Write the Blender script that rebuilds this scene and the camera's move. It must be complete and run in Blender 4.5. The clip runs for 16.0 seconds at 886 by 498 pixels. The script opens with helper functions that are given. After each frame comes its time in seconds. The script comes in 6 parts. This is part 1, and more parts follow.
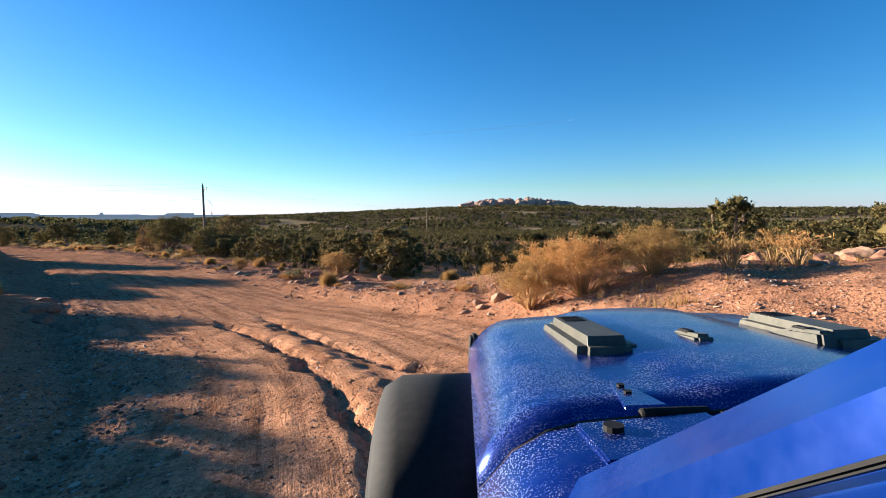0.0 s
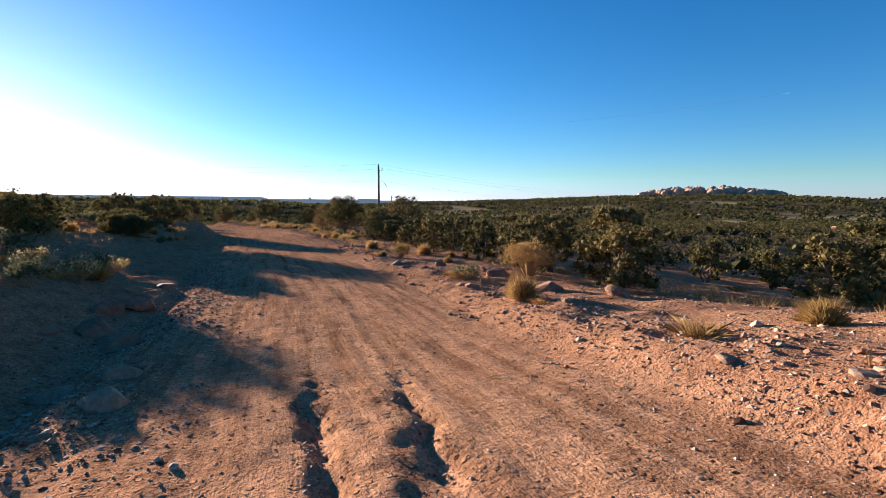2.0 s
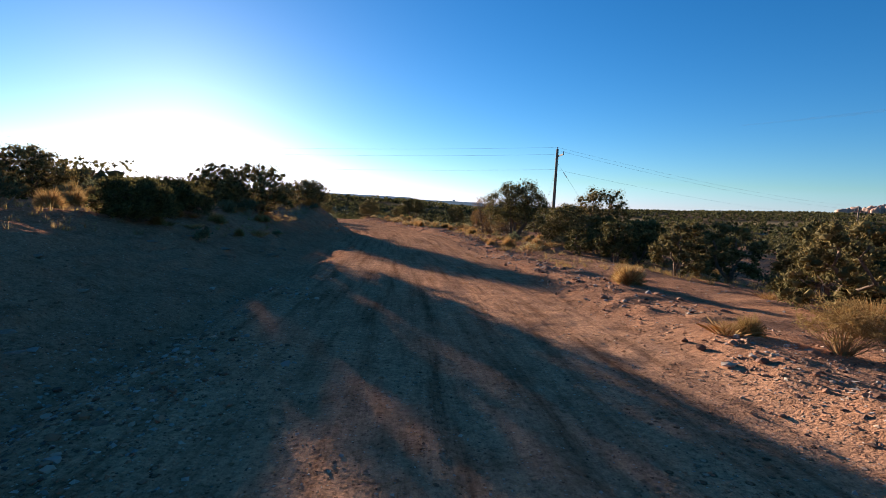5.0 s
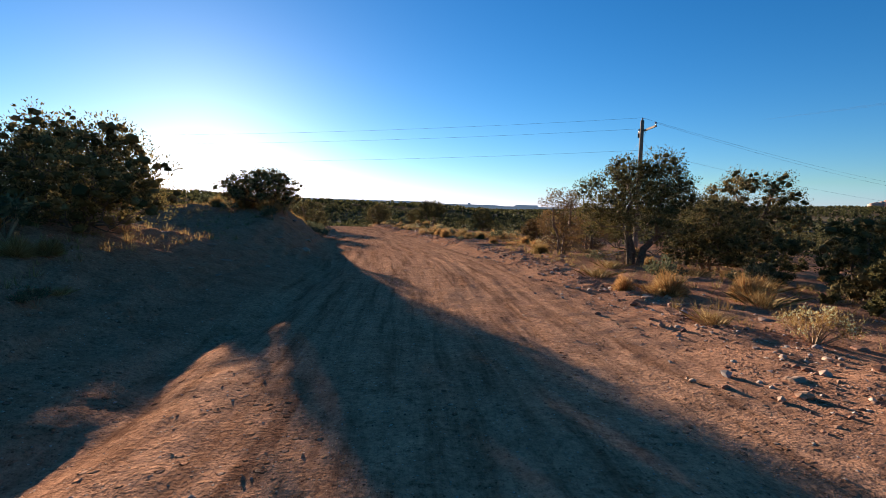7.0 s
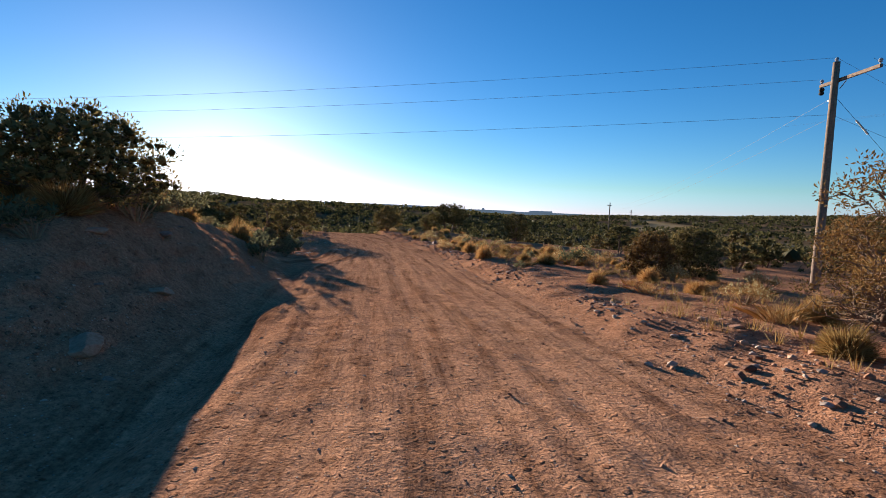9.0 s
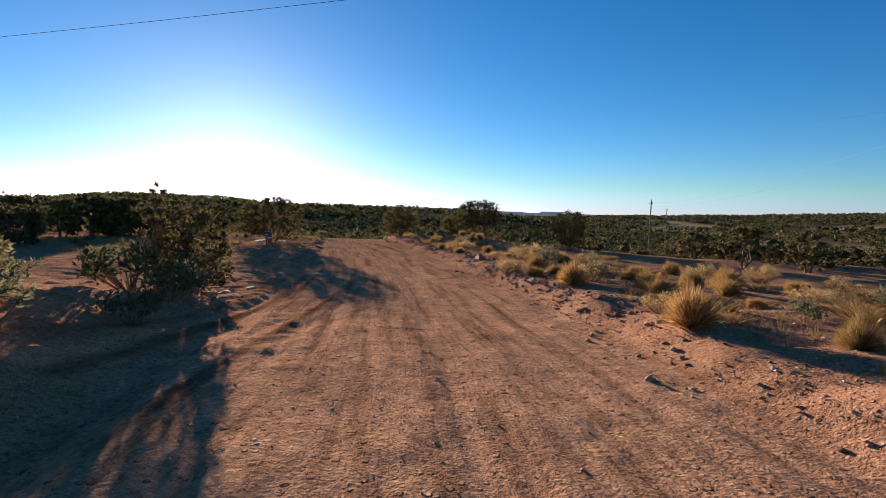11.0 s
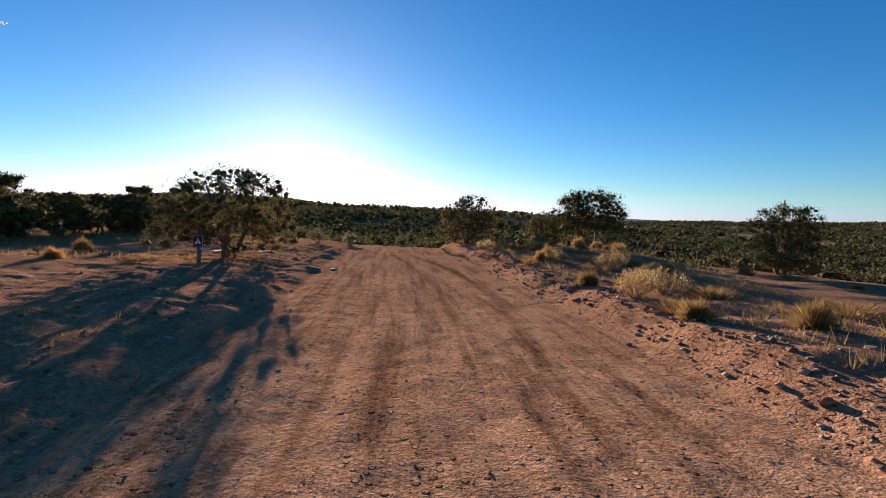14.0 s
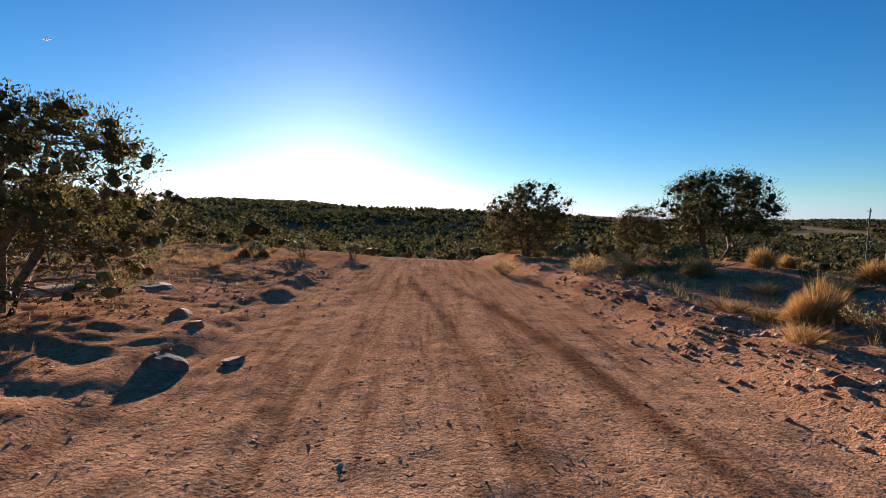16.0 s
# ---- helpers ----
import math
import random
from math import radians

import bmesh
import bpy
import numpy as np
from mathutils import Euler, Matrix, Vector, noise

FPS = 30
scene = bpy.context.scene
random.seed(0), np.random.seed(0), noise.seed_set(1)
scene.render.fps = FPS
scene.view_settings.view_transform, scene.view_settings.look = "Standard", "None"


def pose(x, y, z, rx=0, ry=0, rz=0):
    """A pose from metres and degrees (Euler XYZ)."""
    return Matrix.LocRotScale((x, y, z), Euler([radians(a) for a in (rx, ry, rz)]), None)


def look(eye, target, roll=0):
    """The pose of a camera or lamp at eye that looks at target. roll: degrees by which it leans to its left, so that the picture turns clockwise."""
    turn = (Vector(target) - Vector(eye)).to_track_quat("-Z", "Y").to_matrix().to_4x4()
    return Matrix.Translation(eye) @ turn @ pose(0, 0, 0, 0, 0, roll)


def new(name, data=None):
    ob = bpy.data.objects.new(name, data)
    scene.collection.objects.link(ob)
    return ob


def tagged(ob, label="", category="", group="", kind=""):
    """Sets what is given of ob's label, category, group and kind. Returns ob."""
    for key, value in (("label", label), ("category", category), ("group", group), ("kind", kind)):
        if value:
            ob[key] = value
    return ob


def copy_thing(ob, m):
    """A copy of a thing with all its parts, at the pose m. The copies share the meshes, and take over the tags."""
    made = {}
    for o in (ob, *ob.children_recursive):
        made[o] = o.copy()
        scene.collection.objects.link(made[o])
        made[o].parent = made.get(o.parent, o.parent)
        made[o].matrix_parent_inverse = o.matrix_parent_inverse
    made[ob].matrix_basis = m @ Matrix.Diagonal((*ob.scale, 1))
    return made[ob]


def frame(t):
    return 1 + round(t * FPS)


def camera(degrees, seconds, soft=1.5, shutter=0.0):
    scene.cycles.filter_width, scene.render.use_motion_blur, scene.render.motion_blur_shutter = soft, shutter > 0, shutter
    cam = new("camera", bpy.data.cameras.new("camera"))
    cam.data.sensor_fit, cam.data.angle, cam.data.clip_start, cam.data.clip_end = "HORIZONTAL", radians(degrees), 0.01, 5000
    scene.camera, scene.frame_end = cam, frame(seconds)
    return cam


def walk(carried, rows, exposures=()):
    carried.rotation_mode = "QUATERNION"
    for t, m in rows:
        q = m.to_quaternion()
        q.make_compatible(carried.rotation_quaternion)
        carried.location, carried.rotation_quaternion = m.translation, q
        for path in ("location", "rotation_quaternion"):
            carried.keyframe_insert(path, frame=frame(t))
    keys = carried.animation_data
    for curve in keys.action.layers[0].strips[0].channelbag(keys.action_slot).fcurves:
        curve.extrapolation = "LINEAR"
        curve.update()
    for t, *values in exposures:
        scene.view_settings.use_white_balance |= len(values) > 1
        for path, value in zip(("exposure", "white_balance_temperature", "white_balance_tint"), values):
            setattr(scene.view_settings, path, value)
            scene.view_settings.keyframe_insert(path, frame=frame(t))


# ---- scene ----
# The camera rides at eye height of a tall off-road car along a dirt track.
cam = camera(86.26, 16.0, soft=0.6)
PATH = [
    (0, 0, 0, 1.61, 85.73, 0.61, -35.76),
    (0.5, 1.028, 2.035, 1.5, 85.29, 0.48, -31.38),
    (1, 1.636, 3.9, 1.348, 84.8, 0.66, -26.5),
    (1.5, 2.145, 5.73, 1.22, 84.61, 0.25, -21.26),
    (2, 2.455, 7.717, 1.057, 84.36, -0.26, -15.6),
    (2.5, 2.488, 9.848, 0.852, 84.12, -1.23, -9.79),
    (3, 2.406, 12.2, 0.651, 84.01, -1.93, -5.1),
    (3.5, 2.164, 14.654, 0.446, 83.9, -2.34, -1.82),
    (4, 2.013, 17.522, 0.292, 84.02, -2.94, -0.39),
    (4.5, 1.78, 20.707, 0.176, 84.27, -2.99, 0.61),
    (5, 1.479, 24.114, 0.089, 84.48, -2.79, 1.31),
    (5.5, 1.127, 27.652, 0.022, 84.59, -2.52, 1.8),
    (6, 0.738, 31.225, -0.036, 84.62, -2.23, 2.2),
    (6.5, 0.329, 34.74, -0.093, 84.65, -1.9, 2.61),
    (7, -0.086, 38.103, -0.16, 84.85, -1.4, 3.15),
    (7.5, -0.524, 41.304, -0.243, 85.09, -1.45, 3.62),
    (8, -0.998, 44.582, -0.295, 85.24, -1.63, 4),
    (8.5, -1.466, 47.885, -0.302, 85.3, -1.98, 4.39),
    (9, -1.882, 51.151, -0.305, 85.38, -2.07, 4.8),
    (9.5, -2.492, 54.469, -0.358, 85.51, -1.87, 5.03),
    (10, -3.231, 57.806, -0.448, 85.61, -1.63, 5.21),
    (10.5, -4.035, 61.126, -0.561, 85.62, -1.46, 5.5),
    (11, -4.84, 64.395, -0.682, 85.58, -1.46, 6.04),
    (11.5, -5.58, 67.579, -0.799, 85.56, -1.64, 6.95),
    (12, -6.19, 70.643, -0.898, 85.68, -1.96, 8.39),
    (12.5, -6.882, 73.443, -1.019, 85.65, -2.14, 9.49),
    (13, -7.546, 76.317, -1.126, 85.76, -2.16, 10.79),
    (13.5, -8.251, 78.951, -1.21, 85.72, -2.14, 11.95),
    (14, -9.034, 81.729, -1.293, 85.79, -2.07, 12.81),
    (14.5, -9.93, 84.448, -1.36, 85.9, -2.02, 13.35),
    (15, -10.781, 87.224, -1.427, 85.82, -1.69, 14.2),
    (15.5, -11.548, 89.811, -1.483, 85.91, -1.33, 15.03),
    (16, -12.463, 92.446, -1.541, 85.95, -1.34, 15.92),
]
EXPOSURE = [(0, 2.12), (1.5, 2.0), (3.5, 1.8), (6.5, 1.7), (9, 1.62), (12, 1.55), (16, 1.55)]
walk(cam, [(r[0], pose(*r[1:])) for r in PATH], EXPOSURE)

# ---- sky and sun ----
SUN_AZ, SUN_EL = -29.8, 6.6
world = bpy.data.worlds.new("sky")
scene.world = world
world.use_nodes = True
wn = world.node_tree.nodes
sky = wn.new("ShaderNodeTexSky")
sky.sky_type = 'NISHITA'
sky.sun_disc = False
sky.sun_elevation, sky.sun_rotation = radians(SUN_EL), radians(SUN_AZ)
sky.altitude, sky.air_density, sky.dust_density, sky.ozone_density = 1500, 1.0, 0.5, 3.5
wn["Background"].inputs["Strength"].default_value = 0.0665
deep = wn.new("ShaderNodeHueSaturation")
deep.inputs["Saturation"].default_value = 1.17
deep.inputs["Hue"].default_value = 0.504
world.node_tree.links.new(sky.outputs["Color"], deep.inputs["Color"])
# clean desert air: the low sky is pale, not yellow
split, join = wn.new("ShaderNodeSeparateColor"), wn.new("ShaderNodeCombineColor")
world.node_tree.links.new(deep.outputs["Color"], split.inputs["Color"])
for sock, pick, gain in (("Red", "MINIMUM", 1.04), ("Blue", "MAXIMUM", 1.10)):
    scaled, chosen = wn.new("ShaderNodeMath"), wn.new("ShaderNodeMath")
    scaled.operation, scaled.inputs[1].default_value = "MULTIPLY", gain
    chosen.operation = pick
    world.node_tree.links.new(split.outputs["Green"], scaled.inputs[0])
    world.node_tree.links.new(split.outputs[sock], chosen.inputs[0])
    world.node_tree.links.new(scaled.outputs[0], chosen.inputs[1])
    world.node_tree.links.new(chosen.outputs[0], join.inputs[sock])
world.node_tree.links.new(split.outputs["Green"], join.inputs["Green"])
world.node_tree.links.new(join.outputs["Color"], wn["Background"].inputs["Color"])
sun = new("sun", bpy.data.lights.new("sun", "SUN"))
sun.data.energy, sun.data.angle, sun.data.color = 4.5, radians(0.53), (1.0, 0.90, 0.78)
_d = Vector((math.sin(radians(SUN_AZ)) * math.cos(radians(SUN_EL)), math.cos(radians(SUN_AZ)) * math.cos(radians(SUN_EL)), math.sin(radians(SUN_EL))))
sun.matrix_world = look(_d * 100, (0, 0, 0))

# ---- materials ----
def material(name, rough=0.9, metal=0.0):
    m = bpy.data.materials.new(name)
    m.use_nodes = True
    b = m.node_tree.nodes["Principled BSDF"]
    b.inputs["Roughness"].default_value, b.inputs["Metallic"].default_value = rough, metal
    return m, m.node_tree.nodes, m.node_tree.links, b


def node(nodes, kind, **inputs):
    n = nodes.new(kind)
    for k, v in inputs.items():
        n.inputs[k.replace("_", " ")].default_value = v
    return n


def ramp(nodes, links, fac, stops):
    n = nodes.new("ShaderNodeValToRGB")
    while len(n.color_ramp.elements) < len(stops):
        n.color_ramp.elements.new(0.5)
    for e, (p, c) in zip(n.color_ramp.elements, stops):
        e.position, e.color = p, (*c, 1) if len(c) == 3 else c
    links.new(fac, n.inputs["Fac"])
    return n.outputs["Color"]


def mix(nodes, links, fac, a, b, blend="MIX"):
    n = nodes.new("ShaderNodeMix")
    n.data_type, n.blend_type = "RGBA", blend
    for sock, v in ((n.inputs[0], fac), (n.inputs[6], a), (n.inputs[7], b)):
        if isinstance(v, (int, float)):
            sock.default_value = v
        elif isinstance(v, tuple):
            sock.default_value = (*v, 1)
        else:
            links.new(v, sock)
    return n.outputs[2]


def position(nodes):
    return nodes.new("ShaderNodeNewGeometry").outputs["Position"]


def noise_tex(nodes, links, vec, scale, detail=4.0, rough=0.55):
    n = node(nodes, "ShaderNodeTexNoise", Scale=scale, Detail=detail, Roughness=rough)
    links.new(vec, n.inputs["Vector"])
    return n.outputs["Fac"]


def bump(nodes, links, bsdf, fac, strength, distance):
    n = node(nodes, "ShaderNodeBump", Strength=strength, Distance=distance)
    links.new(fac, n.inputs["Height"])
    links.new(n.outputs["Normal"], bsdf.inputs["Normal"])
    return n


def ground_material():
    m, n, l, b = material("red_desert_dirt", 0.95)
    p = position(n)
    track = n.new("ShaderNodeAttribute")
    track.attribute_name = "track"
    far = n.new("ShaderNodeAttribute")
    far.attribute_name = "far"
    coarse = noise_tex(n, l, p, 0.35, 5)
    grain = noise_tex(n, l, p, 16.0, 8, 0.85)
    road = mix(n, l, coarse, (0.40, 0.180, 0.098), (0.52, 0.275, 0.156))
    soil = mix(n, l, coarse, (0.33, 0.140, 0.076), (0.46, 0.235, 0.134))
    col = mix(n, l, track.outputs["Fac"], soil, road)
    # pebbles of several colours pressed into the dirt
    v = node(n, "ShaderNodeTexVoronoi", Scale=26.0)
    l.new(p, v.inputs["Vector"])
    stones = ramp(n, l, v.outputs["Distance"], [(0.0, (1, 1, 1)), (0.20, (1, 1, 1)), (0.30, (0, 0, 0))])
    sep = n.new("ShaderNodeSeparateColor")
    l.new(v.outputs["Color"], sep.inputs["Color"])
    tone = ramp(n, l, sep.outputs["Red"], [(0.0, (0.20, 0.09, 0.055)), (0.5, (0.45, 0.22, 0.13)), (0.85, (0.58, 0.40, 0.28)), (1.0, (0.30, 0.23, 0.20))])
    some = ramp(n, l, sep.outputs["Green"], [(0.42, (0, 0, 0)), (0.48, (1, 1, 1))])
    mask = mix(n, l, 1.0, stones, some, "MULTIPLY")
    col = mix(n, l, mask, col, tone)
    # coarser stones, half sunk, thick in some places and rare in others
    big = node(n, "ShaderNodeTexVoronoi", Scale=10.0)
    l.new(p, big.inputs["Vector"])
    lump = ramp(n, l, big.outputs["Distance"], [(0.0, (1, 1, 1)), (0.22, (1, 1, 1)), (0.34, (0, 0, 0))])
    sep2 = n.new("ShaderNodeSeparateColor")
    l.new(big.outputs["Color"], sep2.inputs["Color"])
    few = ramp(n, l, sep2.outputs["Green"], [(0.66, (0, 0, 0)), (0.70, (1, 1, 1))])
    zone = ramp(n, l, noise_tex(n, l, p, 0.8, 4), [(0.42, (0, 0, 0)), (0.58, (1, 1, 1))])
    cobbles = mix(n, l, 1.0, mix(n, l, 1.0, lump, few, "MULTIPLY"), zone, "MULTIPLY")
    tone2 = ramp(n, l, sep2.outputs["Red"], [(0.0, (0.17, 0.075, 0.045)), (0.5, (0.36, 0.17, 0.10)), (1.0, (0.50, 0.33, 0.23))])
    col = mix(n, l, cobbles, col, tone2)
    dusty = ramp(n, l, noise_tex(n, l, p, 2.6, 6, 0.7), [(0.34, (0.70, 0.66, 0.63)), (0.5, (1, 1, 1)), (0.66, (1.22, 1.2, 1.18))])
    col = mix(n, l, 0.75, col, dusty, "MULTIPLY")
    shade = ramp(n, l, grain, [(0.34, (0.30, 0.27, 0.25)), (0.50, (1, 1, 1)), (0.66, (1.5, 1.48, 1.45))])
    col = mix(n, l, 0.85, col, shade, "MULTIPLY")
    # streaks worn along the track by wheels
    lane = n.new("ShaderNodeAttribute")
    lane.attribute_name = "lane"
    sp = n.new("ShaderNodeSeparateXYZ")
    l.new(p, sp.inputs[0])
    slow = n.new("ShaderNodeMath")
    slow.operation = "MULTIPLY"
    slow.inputs[1].default_value = 0.07
    l.new(sp.outputs["Y"], slow.inputs[0])
    along = n.new("ShaderNodeCombineXYZ")
    l.new(lane.outputs["Fac"], along.inputs[0])
    l.new(slow.outputs[0], along.inputs[1])
    streak = noise_tex(n, l, along.outputs[0], 3.2, 6, 0.7)
    worn = ramp(n, l, streak, [(0.34, (0.52, 0.48, 0.46)), (0.52, (1, 1, 1)), (0.72, (1.2, 1.2, 1.2))])
    col = mix(n, l, track.outputs["Fac"], col, mix(n, l, 1.0, col, worn, "MULTIPLY"))
    tread = n.new("ShaderNodeAttribute")
    tread.attribute_name = "tread"
    half = n.new("ShaderNodeMath")
    half.operation = "MULTIPLY_ADD"
    half.inputs[1].default_value, half.inputs[2].default_value = 0.5, 0.5
    l.new(tread.outputs["Fac"], half.inputs[0])
    col = mix(n, l, 1.0, col, ramp(n, l, half.outputs[0], [(0.0, (0.42, 0.38, 0.36)), (0.5, (1, 1, 1)), (1.0, (1.35, 1.33, 1.3))]), "MULTIPLY")
    # far land: pale dry grass and scrub tones between the trees
    patch = noise_tex(n, l, p, 0.02, 6, 0.65)
    farcol = ramp(n, l, patch, [(0.35, (0.11, 0.072, 0.036)), (0.5, (0.16, 0.098, 0.052)), (0.64, (0.26, 0.155, 0.083)), (0.78, (0.40, 0.24, 0.135))])
    # open meadows of dry grass
    meadow = n.new("ShaderNodeAttribute")
    meadow.attribute_name = "meadow"
    farcol = mix(n, l, meadow.outputs["Fac"], farcol, mix(n, l, noise_tex(n, l, p, 0.15, 5), (0.34, 0.21, 0.10), (0.50, 0.35, 0.18)))
    col = mix(n, l, far.outputs["Fac"], col, farcol)
    l.new(col, b.inputs["Base Color"])
    b.inputs["Specular IOR Level"].default_value = 0.0
    fine = noise_tex(n, l, p, 55.0, 4, 0.7)
    lumps = noise_tex(n, l, p, 6.5, 5, 0.62)
    h = mix(n, l, 0.25, lumps, fine)
    cobble = node(n, "ShaderNodeTexVoronoi", Scale=27.0)
    l.new(p, cobble.inputs["Vector"])
    dome = ramp(n, l, cobble.outputs["Distance"], [(0.0, (1, 1, 1)), (0.45, (0, 0, 0))])
    h = mix(n, l, 0.18, h, dome)
    h = mix(n, l, 0.45, h, noise_tex(n, l, p, 19.0, 4, 0.65))
    ribs = noise_tex(n, l, along.outputs[0], 11.0, 4, 0.8)
    part_way = n.new("ShaderNodeMath")
    part_way.operation, part_way.inputs[1].default_value = "MULTIPLY", 0.3
    l.new(track.outputs["Fac"], part_way.inputs[0])
    h = mix(n, l, part_way.outputs[0], h, ribs)
    # bars printed by the tyre's blocks in the pressed tracks
    bars = n.new("ShaderNodeTexWave")
    bars.bands_direction = "Y"
    bars.inputs["Scale"].default_value, bars.inputs["Distortion"].default_value, bars.inputs["Detail Scale"].default_value = 6.5, 2.0, 6.0
    l.new(p, bars.inputs["Vector"])
    pressed = n.new("ShaderNodeMath")
    pressed.operation, pressed.use_clamp, pressed.inputs[1].default_value = "MULTIPLY", True, 0.12
    l.new(tread.outputs["Fac"], pressed.inputs[0])
    h = mix(n, l, pressed.outputs[0], h, bars.outputs["Color"])
    h = mix(n, l, mask, h, (0.9, 0.9, 0.9))
    h = mix(n, l, cobbles, h, (1.6, 1.6, 1.6))
    near = n.new("ShaderNodeMath")
    near.operation = "SUBTRACT"
    near.inputs[0].default_value = 1.0
    near.use_clamp = True
    l.new(far.outputs["Fac"], near.inputs[1])
    bp = bump(n, l, b, h, 1.0, 0.075)
    l.new(near.outputs[0], bp.inputs["Strength"])
    return m


def foliage_material(name, dark, mid, light, rough=0.75):
    m, n, l, b = material(name, rough)
    g = n.new("ShaderNodeNewGeometry")
    oi = n.new("ShaderNodeObjectInfo")
    col = ramp(n, l, g.outputs["Random Per Island"], [(0.0, dark), (0.55, mid), (1.0, light)])
    tint = ramp(n, l, oi.outputs["Random"], [(0.0, (0.72, 0.74, 0.62)), (0.5, (1.0, 1.0, 0.9)), (1.0, (1.25, 1.12, 1.0))])
    col = mix(n, l, 1.0, col, tint, "MULTIPLY")
    big = noise_tex(n, l, g.outputs["Position"], 1.3, 3)
    col = mix(n, l, 0.5, col, ramp(n, l, big, [(0.3, (0.6, 0.62, 0.55)), (0.7, (1.2, 1.2, 1.1))]), "MULTIPLY")
    l.new(col, b.inputs["Base Color"])
    b.inputs["Specular IOR Level"].default_value = 0.08
    # thin leaves let some light through
    t = n.new("ShaderNodeBsdfTranslucent")
    l.new(col, t.inputs["Color"])
    add = n.new("ShaderNodeMixShader")
    add.inputs[0].default_value = 0.32
    l.new(b.outputs[0], add.inputs[1])
    l.new(t.outputs[0], add.inputs[2])
    l.new(add.outputs[0], n["Material Output"].inputs["Surface"])
    return m


def grainy_material(name, a, c, rough=0.9, scale=8.0, depth=0.02, strength=0.6):
    m, n, l, b = material(name, rough)
    p = n.new("ShaderNodeTexCoord").outputs["Object"]
    f = noise_tex(n, l, p, scale, 6, 0.65)
    big = noise_tex(n, l, p, scale * 0.17, 3)
    col = ramp(n, l, f, [(0.3, a), (0.7, c)])
    col = mix(n, l, 0.6, col, ramp(n, l, big, [(0.3, (0.7, 0.68, 0.66)), (0.7, (1.15, 1.13, 1.1))]), "MULTIPLY")
    oi = n.new("ShaderNodeObjectInfo")
    col = mix(n, l, 1.0, col, ramp(n, l, oi.outputs["Random"], [(0, (0.8, 0.8, 0.8)), (1, (1.12, 1.1, 1.08))]), "MULTIPLY")
    l.new(col, b.inputs["Base Color"])
    b.inputs["Specular IOR Level"].default_value = 0.2
    bump(n, l, b, f, strength, depth)
    return m


M_GROUND = ground_material()
M_JUNIPER = foliage_material("juniper_foliage", (0.055, 0.046, 0.018), (0.140, 0.108, 0.044), (0.27, 0.198, 0.088))
M_FARTREE = foliage_material("far_woodland", (0.030, 0.029, 0.013), (0.070, 0.062, 0.027), (0.13, 0.108, 0.048))
M_SAGE = foliage_material("sagebrush_leaves", (0.09, 0.085, 0.05), (0.15, 0.14, 0.085), (0.24, 0.22, 0.13))
M_DRY = foliage_material("dry_grass_blades", (0.26, 0.13, 0.05), (0.43, 0.245, 0.10), (0.57, 0.375, 0.185))
M_RUSSET = foliage_material("dying_juniper_needles", (0.12, 0.06, 0.025), (0.20, 0.10, 0.04), (0.26, 0.16, 0.07))
M_BLOOM = foliage_material("pale_seed_heads", (0.42, 0.36, 0.20), (0.55, 0.48, 0.30), (0.66, 0.60, 0.42))
M_STRAW = grainy_material("golden_straw_stems", (0.34, 0.19, 0.08), (0.54, 0.34, 0.16), 0.95, 18, 0.01)
M_BARK = grainy_material("shaggy_bark", (0.10, 0.06, 0.04), (0.26, 0.17, 0.12), 0.95, 14, 0.03)
M_TWIG = grainy_material("grey_dead_twigs", (0.24, 0.15, 0.085), (0.42, 0.28, 0.17), 0.95, 18, 0.01)
M_DEADWOOD = grainy_material("bleached_dead_wood", (0.34, 0.29, 0.24), (0.55, 0.49, 0.42), 0.85, 22, 0.006)
M_ROCK = grainy_material("red_sandstone", (0.24, 0.105, 0.062), (0.40, 0.20, 0.125), 0.9, 7, 0.03)
M_PALEROCK = grainy_material("pale_tan_sandstone", (0.30, 0.165, 0.10), (0.46, 0.29, 0.19), 0.9, 7, 0.03)
M_GREYROCK = grainy_material("grey_ledge_stone", (0.23, 0.135, 0.095), (0.35, 0.225, 0.165), 0.9, 9, 0.02)
M_POLE = grainy_material("weathered_pole_wood", (0.13, 0.085, 0.06), (0.28, 0.20, 0.15), 0.9, 11, 0.01)
M_BUTTE = grainy_material("butte_sandstone", (0.42, 0.24, 0.17), (0.62, 0.40, 0.30), 0.9, 0.12, 1.5)
# air haze is put into the colour: bluish base plus a faint glow
M_HAZE, _n, _l, _b = material("far_land_haze_glow", 1.0)
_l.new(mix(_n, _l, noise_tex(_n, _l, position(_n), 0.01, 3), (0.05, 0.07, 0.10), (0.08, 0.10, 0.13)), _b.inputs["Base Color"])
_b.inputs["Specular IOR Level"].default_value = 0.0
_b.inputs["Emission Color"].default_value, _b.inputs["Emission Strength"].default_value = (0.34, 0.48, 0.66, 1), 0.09


